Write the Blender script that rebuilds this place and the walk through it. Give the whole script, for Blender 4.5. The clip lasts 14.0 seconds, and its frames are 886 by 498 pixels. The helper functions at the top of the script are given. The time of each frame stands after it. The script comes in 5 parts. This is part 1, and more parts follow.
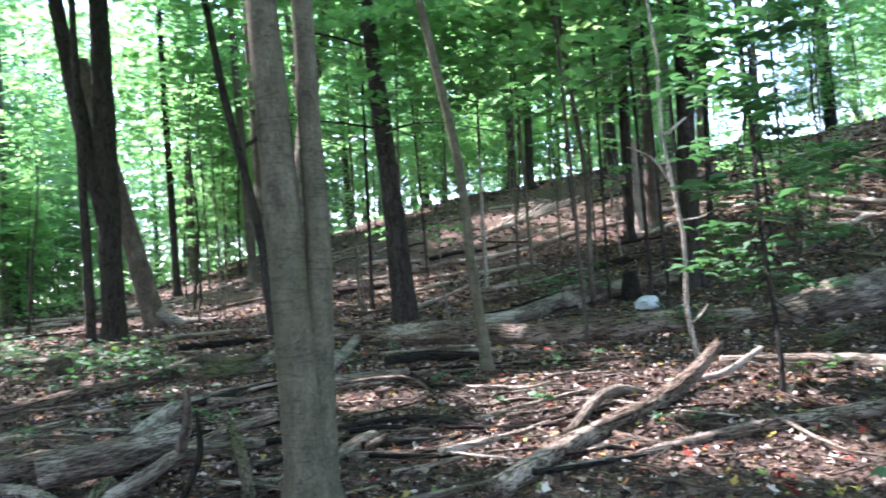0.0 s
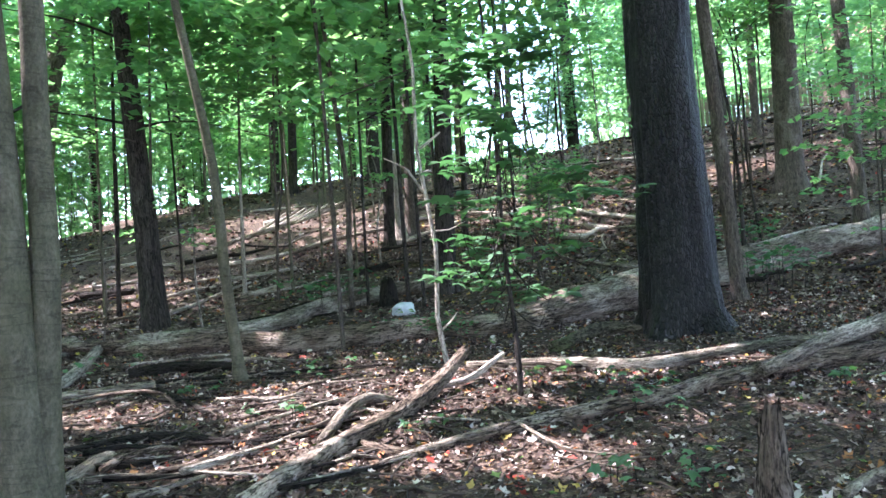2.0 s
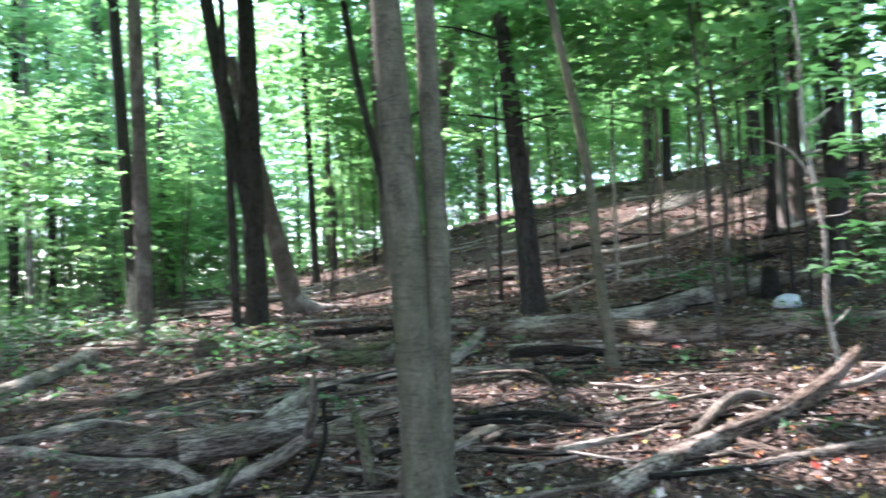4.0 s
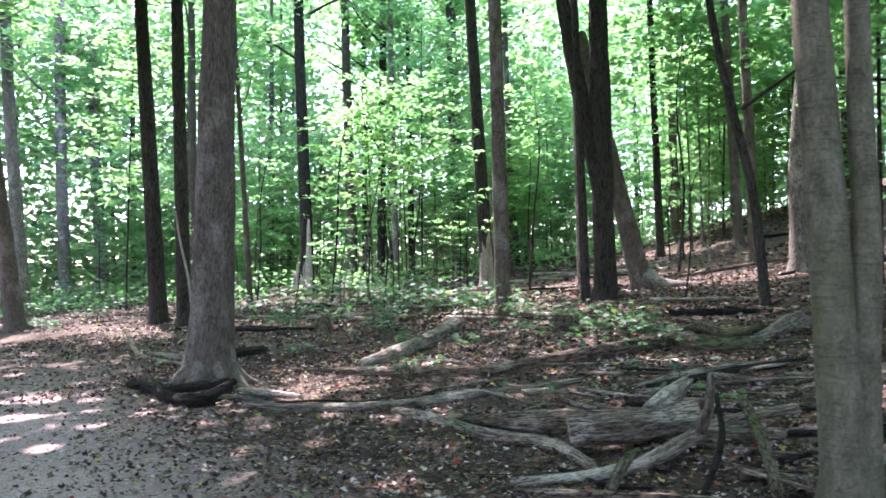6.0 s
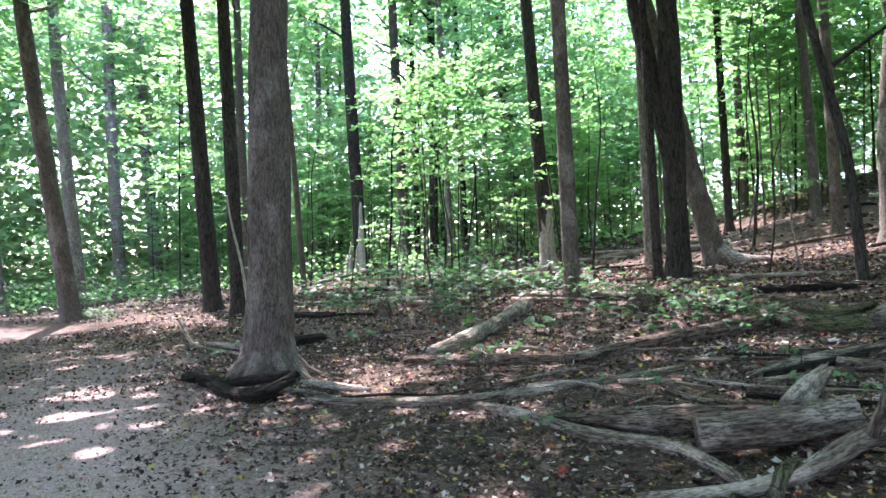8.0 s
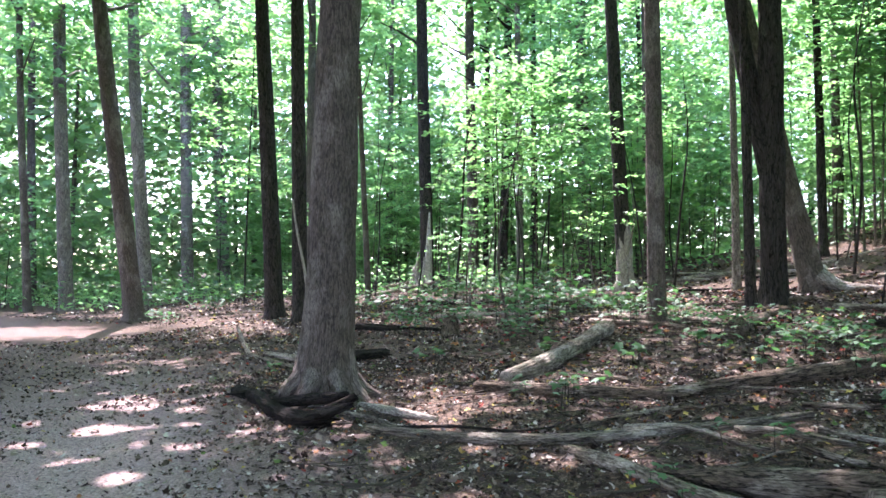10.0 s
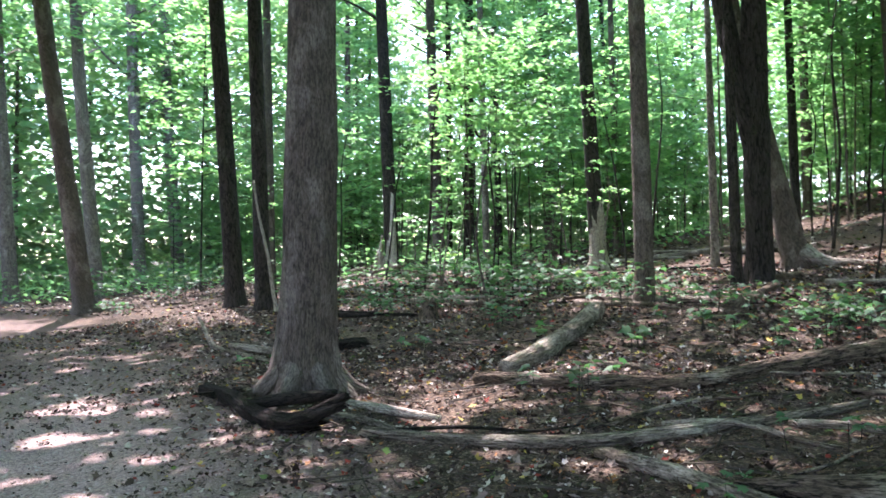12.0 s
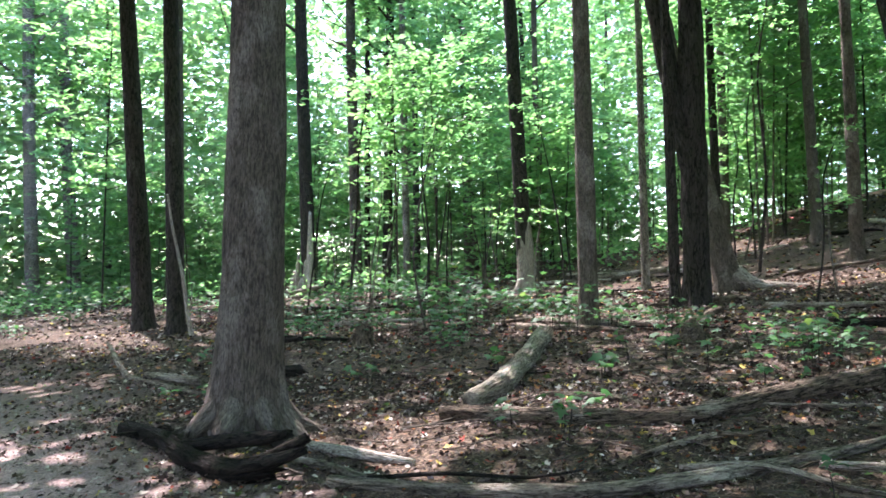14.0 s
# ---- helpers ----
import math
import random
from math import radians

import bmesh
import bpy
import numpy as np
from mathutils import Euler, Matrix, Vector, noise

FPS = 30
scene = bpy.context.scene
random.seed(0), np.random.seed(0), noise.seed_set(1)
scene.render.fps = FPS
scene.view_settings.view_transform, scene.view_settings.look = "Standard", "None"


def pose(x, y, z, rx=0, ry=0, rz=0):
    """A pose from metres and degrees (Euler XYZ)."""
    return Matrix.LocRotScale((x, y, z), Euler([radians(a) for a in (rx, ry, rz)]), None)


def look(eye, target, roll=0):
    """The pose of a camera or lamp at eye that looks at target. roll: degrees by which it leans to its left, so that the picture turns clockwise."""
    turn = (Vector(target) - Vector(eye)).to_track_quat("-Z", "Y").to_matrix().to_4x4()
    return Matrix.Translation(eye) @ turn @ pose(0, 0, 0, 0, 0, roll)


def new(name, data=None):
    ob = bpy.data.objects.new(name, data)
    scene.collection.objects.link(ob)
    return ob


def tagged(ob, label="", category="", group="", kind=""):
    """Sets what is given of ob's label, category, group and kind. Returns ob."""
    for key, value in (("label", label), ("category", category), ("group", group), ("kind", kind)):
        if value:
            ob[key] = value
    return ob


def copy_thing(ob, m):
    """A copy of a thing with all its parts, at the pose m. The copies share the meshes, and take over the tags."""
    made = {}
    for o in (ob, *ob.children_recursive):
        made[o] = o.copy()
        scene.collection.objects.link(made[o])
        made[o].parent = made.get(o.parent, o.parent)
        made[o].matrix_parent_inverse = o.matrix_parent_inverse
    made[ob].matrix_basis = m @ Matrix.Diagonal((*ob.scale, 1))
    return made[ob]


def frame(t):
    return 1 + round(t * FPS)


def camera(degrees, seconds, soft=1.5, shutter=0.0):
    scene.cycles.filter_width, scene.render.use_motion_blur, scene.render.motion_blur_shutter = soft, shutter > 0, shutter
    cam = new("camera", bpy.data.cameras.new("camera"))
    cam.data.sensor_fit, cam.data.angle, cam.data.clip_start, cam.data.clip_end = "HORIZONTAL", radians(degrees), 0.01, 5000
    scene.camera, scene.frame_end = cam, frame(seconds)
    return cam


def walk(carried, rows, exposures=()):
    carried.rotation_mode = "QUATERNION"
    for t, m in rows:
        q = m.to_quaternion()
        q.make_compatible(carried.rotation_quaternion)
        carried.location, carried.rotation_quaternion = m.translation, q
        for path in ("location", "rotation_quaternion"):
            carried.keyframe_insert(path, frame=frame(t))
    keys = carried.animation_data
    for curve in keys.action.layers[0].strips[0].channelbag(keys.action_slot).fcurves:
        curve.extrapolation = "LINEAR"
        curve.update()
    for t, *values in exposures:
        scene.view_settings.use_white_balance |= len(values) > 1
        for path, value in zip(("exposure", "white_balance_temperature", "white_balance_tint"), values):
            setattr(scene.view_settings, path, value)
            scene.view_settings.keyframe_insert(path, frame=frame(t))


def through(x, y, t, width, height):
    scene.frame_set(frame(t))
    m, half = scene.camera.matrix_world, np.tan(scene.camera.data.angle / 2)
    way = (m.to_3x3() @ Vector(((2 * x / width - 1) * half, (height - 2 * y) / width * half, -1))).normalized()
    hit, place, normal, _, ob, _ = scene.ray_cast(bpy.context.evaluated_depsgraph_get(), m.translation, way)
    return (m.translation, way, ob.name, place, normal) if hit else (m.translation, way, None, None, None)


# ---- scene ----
cam = camera(55.93, 14.0, soft=1.6, shutter=0.4)
EXPOSE = 3.27
PATH = [
    (0.0, pose(-0.000, 0.000, 1.399, 93.81, 3.68, 0.30)),
    (0.5, pose(0.013, -0.011, 1.439, 92.94, 4.14, -5.99)),
    (1.0, pose(0.052, -0.030, 1.449, 92.75, 4.23, -10.91)),
    (1.5, pose(0.074, -0.021, 1.449, 93.05, 3.96, -14.95)),
    (2.0, pose(0.086, -0.016, 1.447, 92.98, 3.77, -15.79)),
    (2.5, pose(0.069, -0.032, 1.446, 92.18, 3.74, -11.59)),
    (3.0, pose(0.073, -0.026, 1.449, 92.05, 3.42, -5.68)),
    (3.5, pose(0.088, -0.020, 1.446, 92.94, 2.71, 0.29)),
    (4.0, pose(0.101, -0.044, 1.448, 93.52, 2.38, 9.45)),
    (4.2, pose(0.103, -0.065, 1.452, 93.36, 1.74, 13.60)),
    (6.3, pose(-0.378, -0.124, 1.593, 91.78, 0.94, 33.12)),
    (6.5, pose(-0.433, -0.052, 1.577, 91.51, 1.16, 33.93)),
    (7.0, pose(-0.583, 0.128, 1.575, 90.51, 0.84, 35.25)),
    (7.5, pose(-0.778, 0.288, 1.557, 90.25, 0.67, 35.60)),
    (8.0, pose(-1.029, 0.472, 1.563, 90.86, 1.85, 35.13)),
    (8.5, pose(-1.231, 0.675, 1.541, 90.87, 1.76, 35.82)),
    (9.0, pose(-1.399, 0.897, 1.551, 91.55, 0.92, 37.93)),
    (9.2, pose(-1.468, 0.971, 1.554, 91.70, 0.39, 38.78)),
    (11.3, pose(-2.269, 1.581, 1.543, 91.98, -0.96, 39.61)),
    (11.5, pose(-2.350, 1.620, 1.533, 91.51, -1.06, 39.20)),
    (12.0, pose(-2.606, 1.704, 1.528, 90.75, 0.59, 36.50)),
    (12.5, pose(-2.821, 1.764, 1.519, 89.71, 0.95, 34.63)),
    (13.0, pose(-3.041, 1.855, 1.501, 89.66, 1.05, 34.00)),
    (13.5, pose(-3.270, 1.984, 1.527, 90.97, 0.56, 32.49)),
    (14.0, pose(-3.473, 2.082, 1.522, 92.19, 0.27, 30.08)),
]
walk(cam, PATH, [(0.0, EXPOSE + 0.36, 5950, 32), (2.0, EXPOSE + 0.5, 5950, 31), (4.0, EXPOSE + 0.38, 5950, 31), (6.5, EXPOSE + 0.3, 6150, 37), (9.0, EXPOSE + 0.28, 6150, 37), (11.5, EXPOSE - 0.04, 6200, 33), (14.0, EXPOSE - 0.07, 6250, 28)])

# ---- world and sun ----
SUN = Vector((-0.485, 0.262, 0.835)).normalized()      # towards the sun
world = bpy.data.worlds.new("sky")
scene.world = world
world.use_nodes = True
wn = world.node_tree.nodes
sky = wn.new("ShaderNodeTexSky")
sky.sky_type = "NISHITA"
sky.sun_disc = False
sky.sun_elevation = math.asin(SUN.z)
sky.sun_rotation = math.atan2(SUN.x, SUN.y)
wn["Background"].inputs["Strength"].default_value = 0.15
world.node_tree.links.new(sky.outputs[0], wn["Background"].inputs["Color"])
sun_data = bpy.data.lights.new("sun", "SUN")
sun_data.energy, sun_data.angle, sun_data.color = 2.3, radians(0.55), (1.0, 0.96, 0.90)
sun = new("sun", sun_data)
sun.matrix_world = look(SUN * 60, (0, 0, 0))

# ---- materials ----
def material(name):
    m = bpy.data.materials.new(name)
    m.use_nodes = True
    b = m.node_tree.nodes["Principled BSDF"]
    b.inputs["Specular IOR Level"].default_value = 0.1        # dry, matt, porous surfaces
    return m, m.node_tree.nodes, m.node_tree.links, b


def ramp(nodes, stops):
    r = nodes.new("ShaderNodeValToRGB")
    e = r.color_ramp.elements
    while len(e) < len(stops):
        e.new(0.5)
    for i, (p, c) in enumerate(stops):
        e[i].position, e[i].color = p, (*c, 1)
    return r


def coords(nodes, links, scale, kind="Object"):
    mp = nodes.new("ShaderNodeMapping")
    mp.inputs["Scale"].default_value = scale
    if kind == "grain":
        at = nodes.new("ShaderNodeAttribute")
        at.attribute_name = "grain"
        links.new(at.outputs["Vector"], mp.inputs["Vector"])
        return mp.outputs["Vector"]
    tc = nodes.new("ShaderNodeTexCoord")
    links.new(tc.outputs[kind], mp.inputs["Vector"])
    return mp.outputs["Vector"]


def noise_tex(nodes, links, vec, scale, detail=6, rough=0.6):
    n = nodes.new("ShaderNodeTexNoise")
    n.inputs["Scale"].default_value, n.inputs["Detail"].default_value, n.inputs["Roughness"].default_value = scale, detail, rough
    links.new(vec, n.inputs["Vector"])
    return n.outputs["Fac"]


def mixed(nodes, links, fac, a, b, mode="MIX"):
    m = nodes.new("ShaderNodeMix")
    m.data_type, m.blend_type = "RGBA", mode
    for sock, v in ((0, fac), (6, a), (7, b)):
        if isinstance(v, (int, float)):
            m.inputs[sock].default_value = v
        elif isinstance(v, tuple):
            m.inputs[sock].default_value = (*v, 1)
        else:
            links.new(v, m.inputs[sock])
    return m.outputs[2]


def sums(nodes, links, op, a, b):
    m = nodes.new("ShaderNodeMath")
    m.operation = op
    for i, v in enumerate((a, b)):
        if isinstance(v, (int, float)):
            m.inputs[i].default_value = v
        else:
            links.new(v, m.inputs[i])
    return m.outputs[0]


def bark(name, dark, light, patch, stretch=(9, 9, 1.6), depth=0.5, patch_at=0.58, rough=0.88, cracks=1.0, tone=0.3):
    """Furrowed bark along the trunk's own length; patch: lichen or worn colour; tone: how far single pieces may darken."""
    m, n, l, b = material(name)
    v = coords(n, l, stretch, "grain")
    f = noise_tex(n, l, v, 3.0, 8, 0.65)
    vo = n.new("ShaderNodeTexVoronoi")
    vo.inputs["Scale"].default_value = 3.2
    l.new(v, vo.inputs["Vector"])
    mixf = sums(n, l, "ADD", sums(n, l, "MULTIPLY", f, 0.7), sums(n, l, "MULTIPLY", vo.outputs["Distance"], 0.45))
    base = ramp(n, [(0.25, dark), (0.55, tuple((p + q) / 2 for p, q in zip(dark, light))), (0.85, light)])
    l.new(mixf, base.inputs[0])
    big = noise_tex(n, l, coords(n, l, (1, 1, 0.6), "grain"), 2.3, 5, 0.62)
    pr = ramp(n, [(patch_at, (0, 0, 0)), (patch_at + 0.1, (1, 1, 1))])
    l.new(big, pr.inputs[0])
    col = mixed(n, l, sums(n, l, "MULTIPLY", pr.outputs[0], 0.75), base.outputs[0], patch)
    fibre = noise_tex(n, l, coords(n, l, (1, 1, 0.22), "grain"), 110, 5, 0.75)
    fr = ramp(n, [(0.36, (0.22, 0.2, 0.18)), (0.5, (0.85, 0.84, 0.82)), (0.66, (1.3, 1.3, 1.3))])
    l.new(fibre, fr.inputs[0])
    col = mixed(n, l, 1.0, col, fr.outputs[0], "MULTIPLY")
    each = n.new("ShaderNodeObjectInfo")
    col = mixed(n, l, sums(n, l, "MULTIPLY", each.outputs["Random"], tone), col, (0.05, 0.045, 0.04), "MIX")
    height = sums(n, l, "ADD", mixf, sums(n, l, "MULTIPLY", fibre, 0.35))
    # cracks that run with the grain
    line = sums(n, l, "ABSOLUTE", sums(n, l, "SUBTRACT", noise_tex(n, l, v, 1.3, 4, 0.55), 0.5), 0)
    cr = ramp(n, [(0.0, (0, 0, 0)), (0.035, (1, 1, 1))])
    l.new(line, cr.inputs[0])
    keep = sums(n, l, "ADD", sums(n, l, "MULTIPLY", cr.outputs[0], cracks), 1.0 - cracks)
    col = mixed(n, l, keep, tuple(0.35 * q for q in dark), col)
    height = sums(n, l, "ADD", height, sums(n, l, "MULTIPLY", cr.outputs[0], 0.35 * cracks))
    bp = n.new("ShaderNodeBump")
    bp.inputs["Strength"].default_value, bp.inputs["Distance"].default_value = min(1.0, depth), 0.04
    l.new(height, bp.inputs["Height"])
    l.new(bp.outputs[0], b.inputs["Normal"])
    l.new(col, b.inputs["Base Color"])
    b.inputs["Roughness"].default_value = rough
    return m


BARK_DARK = bark("bark_dark", (0.012, 0.010, 0.009), (0.085, 0.072, 0.062), (0.15, 0.14, 0.12), (11, 11, 2.0), 0.8, patch_at=0.62)
BARK_BROWN = bark("bark_brown", (0.045, 0.036, 0.03), (0.20, 0.165, 0.135), (0.27, 0.235, 0.20), (13, 13, 2.6), 1.0, patch_at=0.53, cracks=0.45)
def smooth_bark(name, dark, mid, light, scars=0.7):
    """Smooth young bark: fine mottling, pale lichen, thin dark cross lines and branch scars."""
    m, n, l, b = material(name)
    fine = noise_tex(n, l, coords(n, l, (1, 1, 0.7), "grain"), 60, 6, 0.7)
    blot = noise_tex(n, l, coords(n, l, (1, 1, 0.45), "grain"), 11, 6, 0.65)
    r = ramp(n, [(0.3, dark), (0.5, mid), (0.72, light)])
    l.new(sums(n, l, "ADD", sums(n, l, "MULTIPLY", fine, 0.5), sums(n, l, "MULTIPLY", blot, 0.5)), r.inputs[0])
    moss = ramp(n, [(0.5, (0, 0, 0)), (0.66, (1, 1, 1))])
    l.new(noise_tex(n, l, coords(n, l, (1, 1, 0.3), "grain"), 3.1, 5, 0.6), moss.inputs[0])
    col = mixed(n, l, sums(n, l, "MULTIPLY", moss.outputs[0], 0.45), r.outputs[0], (0.085, 0.085, 0.045))
    ring = sums(n, l, "ABSOLUTE", sums(n, l, "SUBTRACT", noise_tex(n, l, coords(n, l, (1.2, 1.2, 9), "grain"), 1.5, 2, 0.4), 0.5), 0)
    rr = ramp(n, [(0.0, (0, 0, 0)), (0.022, (1, 1, 1))])
    l.new(ring, rr.inputs[0])
    where = ramp(n, [(0.45, (1, 1, 1)), (0.55, (0, 0, 0))])
    l.new(noise_tex(n, l, coords(n, l, (2, 2, 1.5), "grain"), 4, 3, 0.5), where.inputs[0])
    keep = sums(n, l, "MAXIMUM", rr.outputs[0], sums(n, l, "MAXIMUM", where.outputs[0], 1.0 - scars))
    col = mixed(n, l, keep, tuple(0.4 * q for q in dark), col)
    bp = n.new("ShaderNodeBump")
    bp.inputs["Strength"].default_value, bp.inputs["Distance"].default_value = 0.7, 0.012
    l.new(sums(n, l, "ADD", sums(n, l, "MULTIPLY", fine, 0.6), sums(n, l, "ADD", blot, sums(n, l, "MULTIPLY", keep, 0.5))), bp.inputs["Height"])
    l.new(bp.outputs[0], b.inputs["Normal"])
    l.new(col, b.inputs["Base Color"])
    b.inputs["Roughness"].default_value = 0.75
    return m


BARK_GREY = smooth_bark("bark_grey", (0.022, 0.020, 0.013), (0.088, 0.081, 0.054), (0.185, 0.172, 0.125), 0.25)
BARK_PALE = bark("bark_pale", (0.09, 0.075, 0.06), (0.38, 0.34, 0.29), (0.52, 0.48, 0.43), (11, 11, 3), 0.7, patch_at=0.55)


def scaly_bark():
    """Near-black bark in small upright scales with raised, slightly shiny edges."""
    m, n, l, b = material("bark_scaly")
    v = coords(n, l, (1, 1, 0.34), "grain")
    wob = n.new("ShaderNodeVectorMath")
    wob.operation = "ADD"
    nz = n.new("ShaderNodeTexNoise")
    nz.inputs["Scale"].default_value = 30
    l.new(v, nz.inputs["Vector"])
    sc = n.new("ShaderNodeVectorMath")
    sc.operation = "SCALE"
    sc.inputs["Scale"].default_value = 0.022
    l.new(nz.outputs["Color"], sc.inputs[0])
    l.new(v, wob.inputs[0])
    l.new(sc.outputs[0], wob.inputs[1])
    gap, cell = n.new("ShaderNodeTexVoronoi"), n.new("ShaderNodeTexVoronoi")
    gap.feature = "DISTANCE_TO_EDGE"
    for q in (gap, cell):
        q.inputs["Scale"].default_value = 44
        l.new(wob.outputs[0], q.inputs["Vector"])
    sep = n.new("ShaderNodeSeparateColor")
    l.new(cell.outputs["Color"], sep.inputs[0])
    base = ramp(n, [(0.0, (0.006, 0.0054, 0.0048)), (0.6, (0.018, 0.016, 0.0142)), (1.0, (0.042, 0.038, 0.035))])
    l.new(sep.outputs[0], base.inputs[0])
    edge = ramp(n, [(0.03, (0, 0, 0)), (0.2, (1, 1, 1))])
    l.new(gap.outputs["Distance"], edge.inputs[0])
    l.new(mixed(n, l, edge.outputs[0], (0.003, 0.0028, 0.0025), base.outputs[0]), b.inputs["Base Color"])
    fine = noise_tex(n, l, v, 150, 4, 0.7)
    bp = n.new("ShaderNodeBump")
    bp.inputs["Strength"].default_value, bp.inputs["Distance"].default_value = 1.0, 0.03
    l.new(sums(n, l, "ADD", sums(n, l, "MULTIPLY", edge.outputs[0], 0.8), sums(n, l, "ADD", sums(n, l, "MULTIPLY", sep.outputs[1], 0.5), sums(n, l, "MULTIPLY", fine, 0.25))), bp.inputs["Height"])
    l.new(bp.outputs[0], b.inputs["Normal"])
    b.inputs["Roughness"].default_value, b.inputs["Specular IOR Level"].default_value = 0.5, 0.28
    return m


BARK_SCALY = scaly_bark()
DEAD_GREY = bark("dead_grey", (0.035, 0.027, 0.02), (0.40, 0.34, 0.265), (0.56, 0.50, 0.41), (13, 13, 1.8), 1.0, patch_at=0.5, cracks=0.7, tone=0.25)
LOG_PALE = bark("weathered_log", (0.03, 0.022, 0.016), (0.30, 0.25, 0.195), (0.47, 0.42, 0.35), (12, 12, 2.2), 1.0, patch_at=0.47, cracks=0.8, tone=0.0)
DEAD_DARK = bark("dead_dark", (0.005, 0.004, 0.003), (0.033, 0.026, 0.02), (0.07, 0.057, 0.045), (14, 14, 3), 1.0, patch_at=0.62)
DEAD_BROWN = bark("dead_brown", (0.018, 0.013, 0.010), (0.25, 0.19, 0.14), (0.44, 0.37, 0.30), (14, 14, 2.5), 1.0, patch_at=0.5, tone=0.2)
DEAD_MOSSY = bark("dead_mossy", (0.03, 0.025, 0.018), (0.22, 0.185, 0.135), (0.10, 0.125, 0.045), (14, 14, 4), 1.0, patch_at=0.5)
BLEACHED = bark("bleached_wood", (0.26, 0.22, 0.17), (0.66, 0.60, 0.52), (0.55, 0.46, 0.34), (22, 22, 3), 0.5)


def wood_end():
    m, n, l, b = material("cut_wood")
    v = coords(n, l, (1, 1, 1))
    f = noise_tex(n, l, v, 22, 6, 0.6)
    r = ramp(n, [(0.3, (0.16, 0.11, 0.07)), (0.7, (0.45, 0.36, 0.26))])
    l.new(f, r.inputs[0])
    l.new(r.outputs[0], b.inputs["Base Color"])
    b.inputs["Roughness"].default_value = 0.9
    return m


CUT_WOOD = wood_end()


def leaf_material(name, stops, through, translucent=0.5, gloss=0.45):
    """Living leaves: varied from leaf to leaf, light shines through them."""
    m, n, l, b = material(name)
    g, o = n.new("ShaderNodeNewGeometry"), n.new("ShaderNodeObjectInfo")
    r = ramp(n, stops)
    l.new(sums(n, l, "ADD", sums(n, l, "MULTIPLY", g.outputs["Random Per Island"], 0.75), sums(n, l, "MULTIPLY", o.outputs["Random"], 0.25)), r.inputs[0])
    l.new(r.outputs[0], b.inputs["Base Color"])
    b.inputs["Roughness"].default_value, b.inputs["Specular IOR Level"].default_value = gloss, 0.4
    t = n.new("ShaderNodeBsdfTranslucent")
    l.new(mixed(n, l, 1.0, r.outputs[0], through, "MULTIPLY"), t.inputs["Color"])
    mx = n.new("ShaderNodeMixShader")
    mx.inputs[0].default_value = translucent
    l.new(b.outputs[0], mx.inputs[1])
    l.new(t.outputs[0], mx.inputs[2])
    l.new(mx.outputs[0], n["Material Output"].inputs["Surface"])
    return m


LEAF = leaf_material("maple_leaf", [(0.0, (0.045, 0.10, 0.042)), (0.5, (0.072, 0.145, 0.056)), (0.85, (0.105, 0.185, 0.066)), (1.0, (0.14, 0.21, 0.075))], (3.15, 3.45, 3.0), 0.6)
LEAF_NEAR = leaf_material("sapling_leaf", [(0.0, (0.025, 0.075, 0.033)), (0.5, (0.042, 0.112, 0.048)), (0.92, (0.065, 0.145, 0.055)), (1.0, (0.24, 0.27, 0.06))], (1.9, 2.1, 1.4), 0.35, 0.6)
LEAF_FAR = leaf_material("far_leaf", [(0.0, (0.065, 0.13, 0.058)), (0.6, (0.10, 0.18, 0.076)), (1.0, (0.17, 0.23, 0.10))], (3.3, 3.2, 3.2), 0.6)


def litter_material():
    m, n, l, b = material("dry_leaf")
    g = n.new("ShaderNodeNewGeometry")
    r = ramp(n, [(0.0, (0.026, 0.017, 0.013)), (0.34, (0.065, 0.044, 0.034)), (0.56, (0.14, 0.10, 0.078)), (0.70, (0.29, 0.225, 0.18)), (0.82, (0.58, 0.50, 0.43)), (0.91, (0.38, 0.17, 0.07)), (0.94, (0.50, 0.38, 0.10)), (0.965, (0.34, 0.06, 0.04)), (0.985, (0.12, 0.20, 0.05)), (1.0, (0.55, 0.5, 0.42))])
    r.color_ramp.interpolation = "CONSTANT"
    l.new(g.outputs["Random Per Island"], r.inputs[0])
    f = noise_tex(n, l, coords(n, l, (1, 1, 1)), 45, 3)
    l.new(mixed(n, l, 0.5, r.outputs[0], mixed(n, l, f, (0.03, 0.02, 0.015), r.outputs[0])), b.inputs["Base Color"])
    b.inputs["Roughness"].default_value = 0.62
    return m


LITTER = litter_material()


